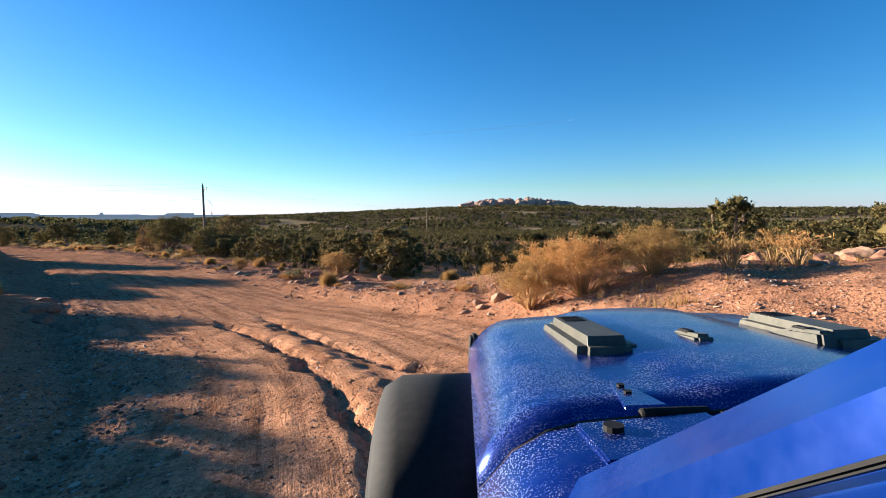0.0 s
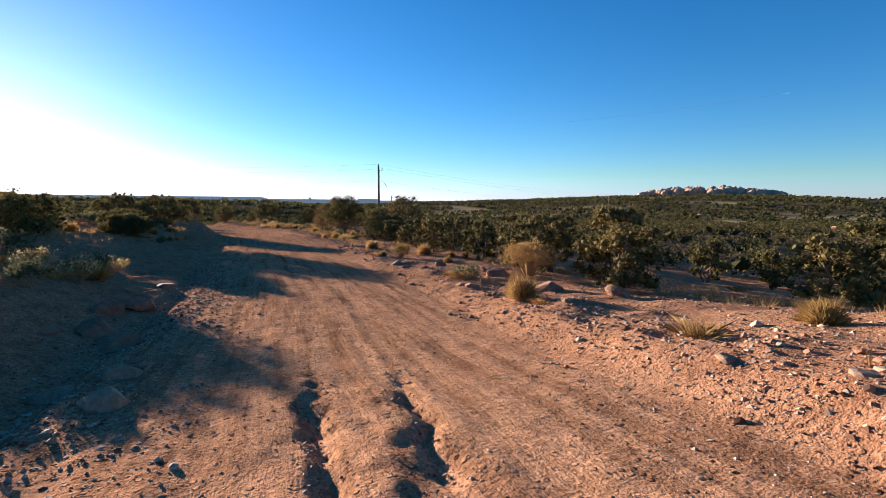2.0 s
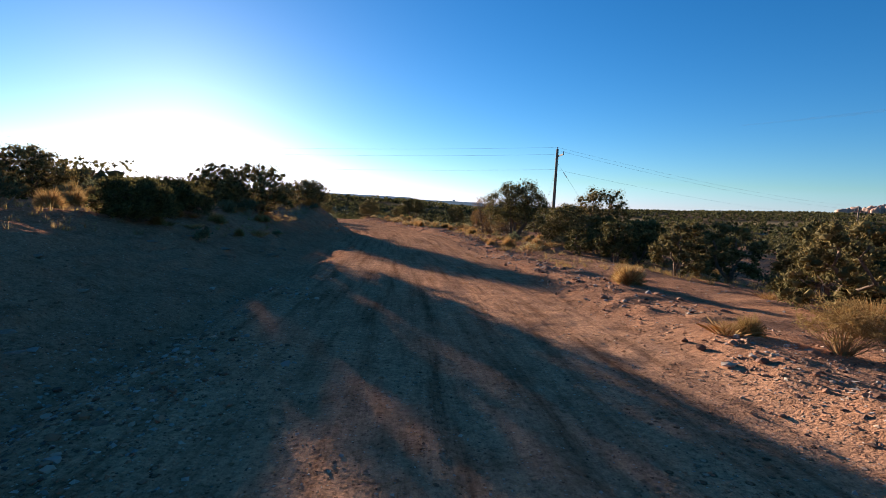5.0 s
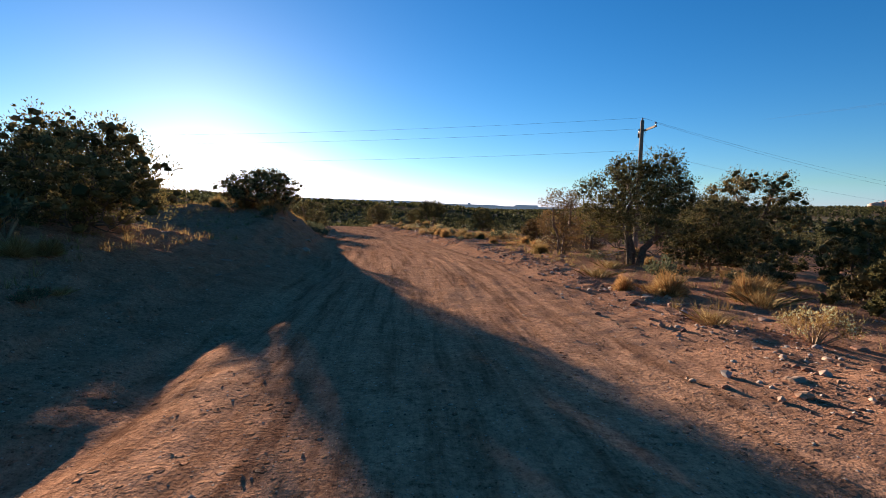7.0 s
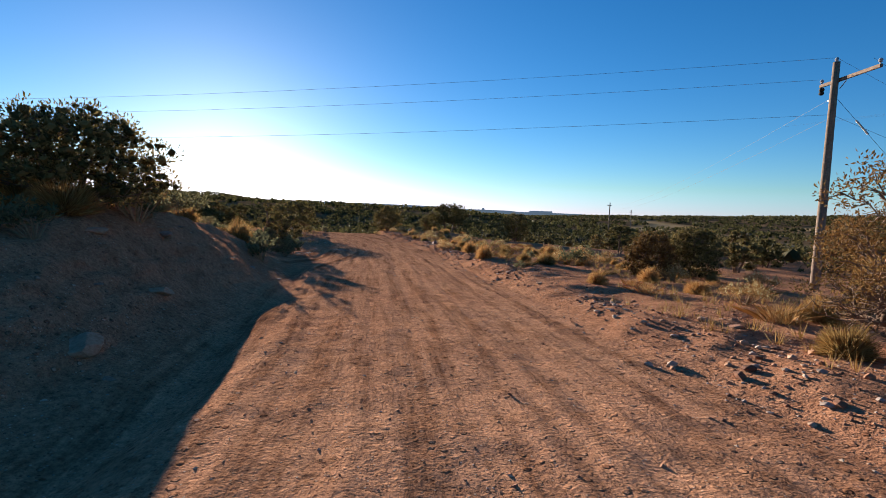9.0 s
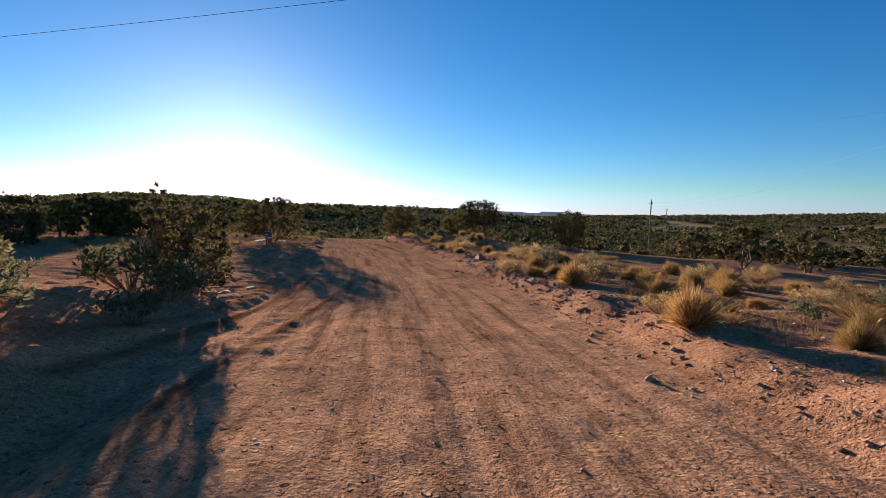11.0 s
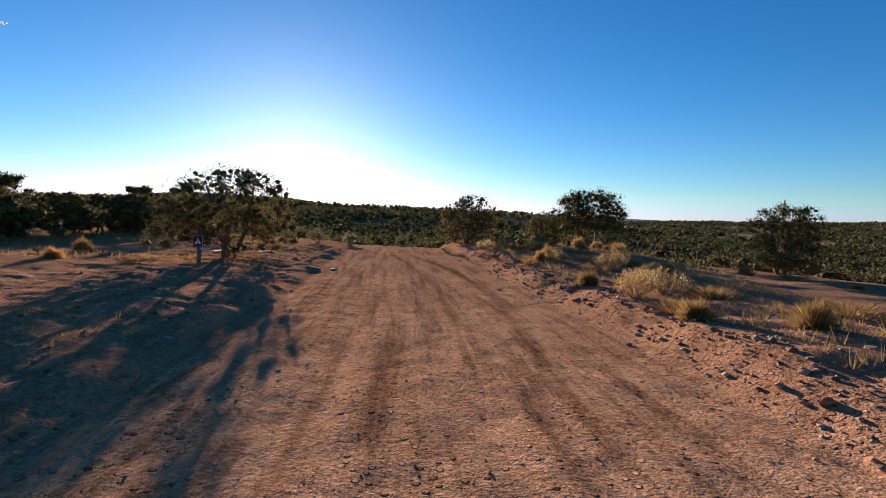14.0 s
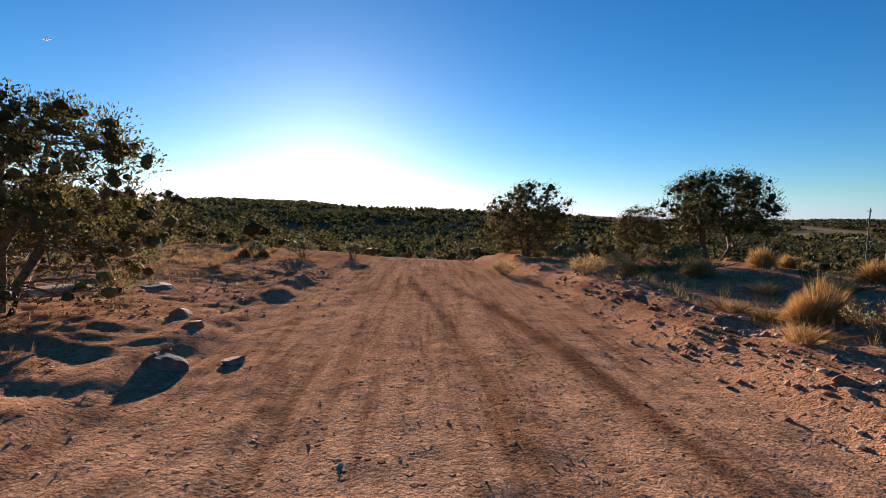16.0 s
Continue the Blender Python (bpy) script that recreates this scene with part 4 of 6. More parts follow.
# ---- butte of rounded sandstone fins ----
def build_butte():
    rng = np.random.default_rng(17)
    base = new("butte")
    tagged(base, "distant butte of rounded pale red sandstone fins", "butte")
    dist = 1500.0
    shapes = []
    for k in range(6):
        bm = bmesh.new()
        bmesh.ops.create_icosphere(bm, subdivisions=3, radius=1.0)
        for v in bm.verts:
            v.co += v.co.normalized() * (0.30 * noise.noise(v.co * 1.3 + Vector((k * 7, 0, 0))) + 0.12 * noise.noise(v.co * 3.5 + Vector((0, k * 5, 0))))
            crack = noise.noise(Vector((v.co.x * 4.5, v.co.y * 4.5, k)))
            v.co.xy *= 1 + 0.12 * crack
            v.co.z = math.copysign(abs(v.co.z) ** 0.7, v.co.z)
        me = bpy.data.meshes.new("rock")
        bm.to_mesh(me)
        bm.free()
        me.materials.append(M_BUTTE)
        me.polygons.foreach_set("use_smooth", [True] * len(me.polygons))
        shapes.append(me)
    for i in range(120):
        u = rng.uniform(0, 1)
        az = radians(38.2 + 13.0 * u)
        row = rng.uniform(-1, 1)
        r = dist + 75 * row
        env = math.sin(math.pi * min(1, max(0, u * 0.94 + 0.05))) ** 0.6
        x, y = r * math.sin(az), r * math.cos(az)
        ground = ground_z(x, y)
        top = 27 + 27 * env * (0.55 + 0.45 * (row + 1) / 2) * rng.uniform(0.75, 1.05)
        hgt = max(6.0, top - ground)
        ob = new("rock", shapes[i % 6])
        ob.parent = base
        w = rng.uniform(6, 13)
        ob.matrix_basis = pose(x, y, ground + hgt * 0.25, 0, 0, rng.uniform(0, 360)) @ Matrix.Diagonal((w, w * rng.uniform(0.7, 1.6), hgt * 0.75, 1))
    return base


build_butte()

# low outcrops of pale slickrock in the valley
rng = np.random.default_rng(23)
outcrop_meshes = [boulder_mesh(300 + k, 0.45, "outcrop", M_PALEROCK) for k in range(4)]
for i in range(26):
    r, a = rng.uniform(130, 420), radians(rng.uniform(24, 66))
    x, y = r * math.sin(a), r * math.cos(a)
    ob = new("outcrop", outcrop_meshes[i % 4])
    ob.matrix_basis = pose(x, y, ground_z(x, y) + 0.2, 0, 0, rng.uniform(0, 360)) @ Matrix.Diagonal((rng.uniform(6, 14), rng.uniform(4, 9), rng.uniform(3, 6), 1))
    tagged(ob, "low rounded outcrop of pale slickrock among junipers", "rock outcrop", "valley outcrops")


# ---- far mesas on the horizon ----
def mesa(az, dist, half, top, cap, seed):
    """A flat-topped or peaked table mountain with sloping sides."""
    rng = np.random.default_rng(seed)
    verts, faces = [], []
    n = 28
    for ring in range(4):
        for k in range(n):
            t = 2 * math.pi * k / n
            w = half * (1.0, 0.72, cap + 0.06, cap)[ring] * (1 + 0.10 * rng.uniform(-1, 1))
            verts.append((math.cos(t) * w, math.sin(t) * w * 0.6, (-60.0, top * 0.35, top * 0.55, top * rng.uniform(0.97, 1.0))[ring]))
    for ring in range(3):
        for k in range(n):
            a, b = ring * n + k, ring * n + (k + 1) % n
            faces.append((a, b, b + n, a + n))
    faces.append(tuple(range(3 * n, 4 * n)))
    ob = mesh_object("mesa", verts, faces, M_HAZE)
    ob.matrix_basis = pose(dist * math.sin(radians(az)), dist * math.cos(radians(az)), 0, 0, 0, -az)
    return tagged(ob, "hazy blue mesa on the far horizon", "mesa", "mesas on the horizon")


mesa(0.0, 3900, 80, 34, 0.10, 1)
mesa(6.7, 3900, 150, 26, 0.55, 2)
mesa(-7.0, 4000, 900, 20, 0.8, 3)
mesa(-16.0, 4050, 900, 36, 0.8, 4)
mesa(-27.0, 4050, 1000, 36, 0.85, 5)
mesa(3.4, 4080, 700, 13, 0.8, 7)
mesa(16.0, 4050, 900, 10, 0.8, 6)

# ---- the blue off-road car, standing where the shot begins ----
def box_bm(x0, x1, y0, y1, z0, z1, bevel=0.02, segs=2):
    bm = bmesh.new()
    bmesh.ops.create_cube(bm, size=1.0)
    for v in bm.verts:
        v.co = Vector(((x0 + x1) / 2 + v.co.x * (x1 - x0), (y0 + y1) / 2 + v.co.y * (y1 - y0), (z0 + z1) / 2 + v.co.z * (z1 - z0)))
    if bevel:
        bmesh.ops.bevel(bm, geom=list(bm.edges), offset=bevel, segments=segs, affect='EDGES', clamp_overlap=True)
    return bm


def taper_bm(lo, hi, bevel=0.02):
    """A solid between two rings of four corners each."""
    bm = bmesh.new()
    a = [bm.verts.new(p) for p in lo]
    b = [bm.verts.new(p) for p in hi]
    bm.faces.new(a[::-1])
    bm.faces.new(b)
    for k in range(4):
        bm.faces.new((a[k], a[(k + 1) % 4], b[(k + 1) % 4], b[k]))
    if bevel:
        bmesh.ops.bevel(bm, geom=list(bm.edges), offset=bevel, segments=2, affect='EDGES', clamp_overlap=True)
    return bm


def ring_bm(rings):
    """A skin over rings of equal count, closed round and at both ends."""
    bm = bmesh.new()
    vs = [[bm.verts.new(p) for p in r] for r in rings]
    n = len(rings[0])
    for a, b in zip(vs, vs[1:]):
        for k in range(n):
            bm.faces.new((a[k], a[(k + 1) % n], b[(k + 1) % n], b[k]))
    bm.faces.new(vs[0][::-1])
    bm.faces.new(vs[-1])
    return bm


def turned_bm(profile, sides=36):
    """A body of revolution about the x axis from (x, radius) pairs."""
    return ring_bm([[(x, r * math.cos(2 * math.pi * k / sides), r * math.sin(2 * math.pi * k / sides)) for k in range(sides)] for x, r in profile])


def build_car():
    car = new("off_road_car")
    tagged(car, "dusty metallic blue off-road car with black fender flares", "car")
    # bonnet: crowned across, rounded down at the sides and the nose
    rings = []
    for y in (0.87, 1.0, 1.3, 1.6, 1.9, 2.1, 2.2, 2.26, 2.29):
        u = (y - 0.87) / 1.42
        half = 0.86 - 0.14 * u - 0.02 * max(0, u - 0.9) * 10
        nose = 0.09 * max(0, (u - 0.88) / 0.12) ** 2
        ring = []
        for k in range(49):
            s = -1 + 2 * k / 48
            edge = max(0, (abs(s) - 0.70) / 0.30)
            z = 1.385 + 0.035 * (1 - s * s) - 0.12 * edge ** 3 - nose + 0.022 * (abs(s) < 0.42) * (1 - (abs(s) / 0.42) ** 4)
            ring.append((half * s, y, z))
        ring += [(half * s, y, 1.22 - nose) for s in (1, 0.5, 0, -0.5, -1)]
        rings.append(ring)
    hood = part("bonnet", ring_bm(rings), M_PAINT, car, "dusty blue bonnet with water spots", True)
    # fenders below it and the cowl behind it
    for s in (-1, 1):
        part("fender", taper_bm([(s * 0.50, 0.1, 0.75), (s * 0.87, 0.1, 0.75), (s * 0.74, 2.24, 0.75), (s * 0.45, 2.24, 0.75)],
                                [(s * 0.50, 0.1, 1.21), (s * 0.87, 0.1, 1.27), (s * 0.73, 2.24, 1.24), (s * 0.45, 2.24, 1.21)], 0.03), M_PAINT, car)
        flare = []
        for k in range(15):
            a = math.pi * (0.04 + 0.92 * k / 14)
            yy, zz = 1.78 + 0.62 * math.cos(a), 0.56 + 0.64 * math.sin(a) ** 0.5
            flare.append([(s * 0.66, yy, zz), (s * 1.05, yy, zz), (s * 1.13, yy, zz - 0.05), (s * 1.15, yy, zz - 0.11), (s * 1.12, yy, zz - 0.15), (s * 0.66, yy, zz - 0.06)])
        part("fender_flare", ring_bm(flare), M_PLASTIC, car, "scuffed black front fender flare", True)
        rear = [[(p[0] * 0.99, p[1] - 2.95, p[2]) for p in r] for r in flare]
        part("fender_flare", ring_bm(rear), M_PLASTIC, car, "scuffed black rear fender flare", True)
        part("side_step", box_bm(*sorted((s * 0.82, s * 0.98)), -0.55, 1.05, 0.52, 0.58, 0.02), M_PLASTIC, car)
        # bonnet fittings
        part("bonnet_latch", taper_bm([(s * 0.70, 2.10, 1.20), (s * 0.74, 2.10, 1.20), (s * 0.74, 2.18, 1.20), (s * 0.70, 2.18, 1.20)],
                                      [(s * 0.69, 2.10, 1.33), (s * 0.73, 2.10, 1.33), (s * 0.73, 2.17, 1.33), (s * 0.69, 2.17, 1.33)], 0.012), M_PLASTIC, car, "black rubber bonnet latch")
        v0, v1 = (-0.50, -0.25) if s < 0 else (0.33, 0.58)
        vent = part("bonnet_vent", taper_bm([(v0, 1.30, 1.32), (v1, 1.30, 1.32), (v1 - 0.01, 1.88, 1.32), (v0 + 0.02, 1.88, 1.32)],
                                            [(v0 + 0.035, 1.36, 1.462), (v1 - 0.035, 1.36, 1.462), (v1 - 0.03, 1.82, 1.458), (v0 + 0.045, 1.82, 1.458)], 0.03), M_OLIVE, car, "raised dusty grey plastic bonnet vent")
        vx = (v0 + v1) / 2
        for k in range(6):
            part("louver", box_bm(vx - 0.04, vx + 0.04, 1.68 + 0.018 * k, 1.688 + 0.018 * k, 1.455, 1.462, 0), M_PLASTIC, vent)
        hinge = part("bonnet_hinge", taper_bm([(s * 0.42, 0.86, 1.38), (s * 0.56, 0.86, 1.38), (s * 0.52, 1.08, 1.38), (s * 0.44, 1.08, 1.38)],
                                              [(s * 0.43, 0.88, 1.415), (s * 0.55, 0.88, 1.415), (s * 0.51, 1.06, 1.41), (s * 0.45, 1.06, 1.41)], 0.012), M_PAINT, car, "blue bonnet hinge with black pin")
        pin = turned_bm([(-0.075, 0.010), (-0.07, 0.013), (0.07, 0.013), (0.075, 0.010)], 14)
        for v in pin.verts:
            v.co += Vector((s * 0.44, 0.865, 1.405))
        part("hinge_pin", pin, M_PLASTIC, hinge)
        for by, bx in ((0.98, 0.49), (1.03, 0.485)):
            bolt = turned_bm([(-0.003, 0.010), (0.003, 0.010)], 8)
            for v in bolt.verts:
                v.co = Vector((s * bx + v.co.y, by + v.co.z, 1.415 + v.co.x))
            part("bolt", bolt, M_PLASTIC, hinge)
        cowl = part("cowl_corner", taper_bm([(s * 0.38, 0.68, 1.385), (s * 0.66, 0.68, 1.375), (s * 0.66, 0.85, 1.375), (s * 0.38, 0.85, 1.39)],
                                            [(s * 0.38, 0.68, 1.412), (s * 0.66, 0.68, 1.398), (s * 0.66, 0.85, 1.398), (s * 0.38, 0.85, 1.412)], 0.004), M_PAINT, car)
        bolt = turned_bm([(-0.008, 0.020), (0.008, 0.020)], 12)
        for v in bolt.verts:
            v.co = Vector((s * 0.60 + v.co.y, 0.80 + v.co.z, 1.404 + v.co.x))
        part("bolt", bolt, M_PLASTIC, cowl)
        # windscreen pillar
        part("windscreen_pillar", taper_bm([(s * 0.59, 0.63, 1.27), (s * 0.80, 0.34, 1.24), (s * 0.80, 0.72, 1.24), (s * 0.70, 0.845, 1.285)],
                                           [(s * 0.57, -0.15, 1.875), (s * 0.735, -0.34, 1.86), (s * 0.735, -0.12, 1.86), (s * 0.67, -0.04, 1.88)], 0.03), M_PILLAR, car, "blue windscreen pillar")
        part("pillar_seal", taper_bm([(s * 0.795, 0.676, 1.24), (s * 0.805, 0.676, 1.24), (s * 0.805, 0.684, 1.24), (s * 0.795, 0.684, 1.24)],
                                     [(s * 0.730, -0.144, 1.86), (s * 0.740, -0.144, 1.86), (s * 0.740, -0.136, 1.86), (s * 0.730, -0.136, 1.86)], 0.002), M_PLASTIC, car, "black rubber seal along the pillar")
        # doors
        for y0, y1 in ((-0.38, 0.58), (-1.28, -0.42)):
            door = part("door", box_bm(*sorted((s * 0.76, s * 0.82)), y0, y1, 0.66, 1.28, 0.025), M_PAINT, car)
            part("handle", box_bm(*sorted((s * 0.82, s * 0.86)), y0 + 0.06, y0 + 0.24, 1.12, 1.16, 0.012), M_PLASTIC, door)
            part("door_window", taper_bm([(s * 0.755, y0 + 0.05, 1.29), (s * 0.765, y0 + 0.05, 1.29), (s * 0.765, y1 - 0.06, 1.29), (s * 0.755, y1 - 0.06, 1.29)],
                                         [(s * 0.715, y0 + 0.05, 1.77), (s * 0.725, y0 + 0.05, 1.77), (s * 0.725, min(y1 - 0.06, -0.22), 1.77), (s * 0.715, min(y1 - 0.06, -0.22), 1.77)], 0), M_GLASS, door)
        mirror = part("wing_mirror", box_bm(*sorted((s * 0.86, s * 1.02)), 0.42, 0.52, 1.12, 1.30, 0.03), M_PLASTIC, car)
        part("mirror_glass", box_bm(*sorted((s * 0.88, s * 1.00)), 0.413, 0.419, 1.14, 1.28, 0), M_STEEL, mirror)
        # lamps
        lamp = turned_bm([(-0.05, 0.085), (0.0, 0.09), (0.012, 0.07)], 24)
        for v in lamp.verts:
            v.co = Vector((s * 0.46 + v.co.y, 2.30 + v.co.x, 1.04 + v.co.z))
        part("headlight", lamp, M_GLASS, car, "round clear headlight")
        part("tail_light", box_bm(*sorted((s * 0.70, s * 0.82)), -1.95, -1.90, 0.95, 1.15, 0.02), M_SIGN, car)
        # wheels
        for y in (1.78, -1.17):
            tyre_bm = turned_bm([(-0.13, 0.24), (-0.14, 0.34), (-0.12, 0.40), (-0.06, 0.42), (0.06, 0.42), (0.12, 0.40), (0.14, 0.34), (0.13, 0.24)], 40)
            wheel = new("wheel")
            wheel.parent = car
            wheel.matrix_basis = pose(s * 0.83, y, 0.42)
            part("tyre", tyre_bm, M_RUBBER, wheel, "dusty black off-road tyre", True)
            part("rim", turned_bm([(s * 0.02, 0.05), (s * 0.10, 0.07), (s * 0.06, 0.20), (s * 0.125, 0.235), (s * 0.125, 0.245), (-s * 0.10, 0.24)], 30), M_STEEL, wheel, "", True)
            for k in range(30):
                a = 2 * math.pi * k / 30
                lug = box_bm(-0.12, -0.01, -0.018, 0.018, 0.41, 0.434, 0)
                lug2 = box_bm(0.01, 0.12, -0.018, 0.018, 0.41, 0.434, 0)
                if k % 3 == 0:
                    for bmm, da in ((lug, 0.0), (lug2, 0.1)):
                        bmm.transform(Matrix.Rotation(a + da, 4, 'X'))
                        part("tread_block", bmm, M_RUBBER, wheel)
                else:
                    lug.free(), lug2.free()
    # nozzles on the bonnet
    for nx in (-0.055, 0.36):
        nozzle = part("washer_nozzle", taper_bm([(nx - 0.045, 1.34, 1.39), (nx + 0.045, 1.34, 1.39), (nx + 0.025, 1.66, 1.39), (nx - 0.04, 1.66, 1.39)],
                                                [(nx - 0.03, 1.37, 1.462), (nx + 0.03, 1.37, 1.462), (nx + 0.012, 1.50, 1.452), (nx - 0.028, 1.50, 1.452)], 0.012), M_OLIVE, car, "grey plastic washer nozzle housing")
        part("nozzle_slot", box_bm(nx - 0.02, nx + 0.012, 1.44, 1.50, 1.449, 1.460, 0.004), M_PLASTIC, nozzle)
    # tub, cowl, top, glass, nose
    part("body_tub", box_bm(-0.77, 0.77, -1.92, 0.72, 0.62, 1.29, 0.05), M_PAINT, car)
    cowl_rings = []
    for y in (0.58, 0.62, 0.74, 0.855, 0.862):
        ring = []
        for k in range(25):
            t = -1 + 2 * k / 24
            edge = max(0, (abs(t) - 0.70) / 0.30)
            ring.append((0.86 * t, y, 1.378 + 0.030 * (1 - t * t) - 0.12 * edge ** 3 - (0.03 if y == 0.58 else 0)))
        ring += [(0.86 * t, y, 1.10) for t in (1, 0.5, 0, -0.5, -1)]
        cowl_rings.append(ring)
    part("cowl_panel", ring_bm(cowl_rings), M_PAINT, car, "blue panel between bonnet and windscreen", True)
    seam = []
    for k in range(25):
        t = -1 + 2 * k / 24
        edge = max(0, (abs(t) - 0.70) / 0.30)
        top = 1.385 + 0.035 * (1 - t * t) - 0.12 * edge ** 3 - 0.006
        seam.append([(0.858 * t, 0.862, top - 0.05), (0.858 * t, 0.869, top - 0.05), (0.858 * t, 0.869, top), (0.858 * t, 0.862, top)])
    part("bonnet_gap", ring_bm(seam), M_RUBBER, car, "dark gap behind the bonnet")
    part("cowl_grille", box_bm(-0.36, 0.36, 0.66, 0.85, 1.39, 1.414, 0.006), M_PLASTIC, car, "black cowl grille below the windscreen")
    part("windscreen", taper_bm([(-0.64, 0.78, 1.30), (0.64, 0.78, 1.30), (0.64, 0.80, 1.31), (-0.64, 0.80, 1.31)],
                                [(-0.62, -0.14, 1.83), (0.62, -0.14, 1.83), (0.62, -0.12, 1.84), (-0.62, -0.12, 1.84)], 0), M_GLASS, car)
    part("windscreen_header", box_bm(-0.70, 0.70, -0.32, -0.10, 1.82, 1.88, 0.02), M_PAINT, car)
    wiper = part("wiper", taper_bm([(-0.40, 0.84, 1.38), (-0.38, 0.86, 1.38), (0.10, 0.82, 1.40), (0.10, 0.80, 1.40)],
                                   [(-0.40, 0.84, 1.395), (-0.38, 0.86, 1.395), (0.10, 0.82, 1.41), (0.10, 0.80, 1.41)], 0), M_PLASTIC, car)
    part("hard_top", taper_bm([(-0.76, -1.92, 1.29), (0.76, -1.92, 1.29), (0.76, -1.30, 1.29), (-0.76, -1.30, 1.29)],
                              [(-0.70, -1.86, 1.86), (0.70, -1.86, 1.86), (0.70, -1.30, 1.86), (-0.70, -1.30, 1.86)], 0.03), M_PLASTIC, car, "black hard top")
    part("roof_panel", box_bm(-0.73, 0.73, -1.86, -0.31, 1.82, 1.885, 0.03), M_PLASTIC, car)
    part("grille_panel", box_bm(-0.66, 0.66, 2.20, 2.30, 0.80, 1.26, 0.03), M_PAINT, car)
    for k in range(7):
        part("grille_slot", box_bm(-0.285 + 0.09 * k - 0.022, -0.285 + 0.09 * k + 0.022, 2.297, 2.306, 0.90, 1.18, 0.004), M_PLASTIC, car)
    part("front_bumper", box_bm(-0.80, 0.80, 2.32, 2.52, 0.60, 0.80, 0.03), M_PLASTIC, car)
    part("rear_bumper", box_bm(-0.80, 0.80, -2.10, -1.92, 0.58, 0.74, 0.03), M_PLASTIC, car)
    spare = new("spare_wheel")
    spare.parent = car
    spare.matrix_basis = pose(0.0, -2.08, 1.05, 0, 0, 90)
    part("tyre", turned_bm([(-0.13, 0.24), (-0.14, 0.34), (-0.12, 0.40), (0.12, 0.40), (0.14, 0.34), (0.13, 0.24)], 36), M_RUBBER, spare, "", True)
    part("rim", turned_bm([(-0.05, 0.05), (-0.12, 0.235), (0.10, 0.24)], 30), M_STEEL, spare, "", True)
    part("chassis", box_bm(-0.5, 0.5, -1.9, 2.2, 0.42, 0.66, 0.03), M_PLASTIC, car)
    # small hood stops seen over the nose
    for x in (-0.30, 0.02):
        bm = turned_bm([(-0.045, 0.03), (-0.05, 0.05), (0.05, 0.05), (0.045, 0.03)], 18)
        for v in bm.verts:
            v.co += Vector((x, 2.36, 1.255))
        part("auxiliary_lamp", bm, M_PLASTIC, car)
    turn = radians(-32.5)
    right, fore = Vector((math.cos(turn), math.sin(turn), 0)), Vector((-math.sin(turn), math.cos(turn), 0))
    foot = Vector(PATH[0][1:4]) + right * 0.98 - Vector((0, 0, 1.78))
    car.matrix_basis = Matrix.Translation(foot) @ pose(0, 0, 0, 0, 0, -32.5) @ pose(0, 0, 0, -3.2)
    return car


build_car()

# ---- utility poles and wires ----
def curve_wire(points, radius, name, label, sag=0.0):
    """A hanging wire between points, as a thin tube."""
    verts, faces, line = [], [], []
    for a, b in zip(points, points[1:]):
        a, b = Vector(a), Vector(b)
        for k in range(17):
            u = k / 16
            line.append(a.lerp(b, u) - Vector((0, 0, 4 * sag * u * (1 - u))))
    tube(verts, faces, line, [radius] * len(line), 4)
    return tagged(mesh_object(name, verts, faces, M_WIRE), label, "power line", "overhead wires")


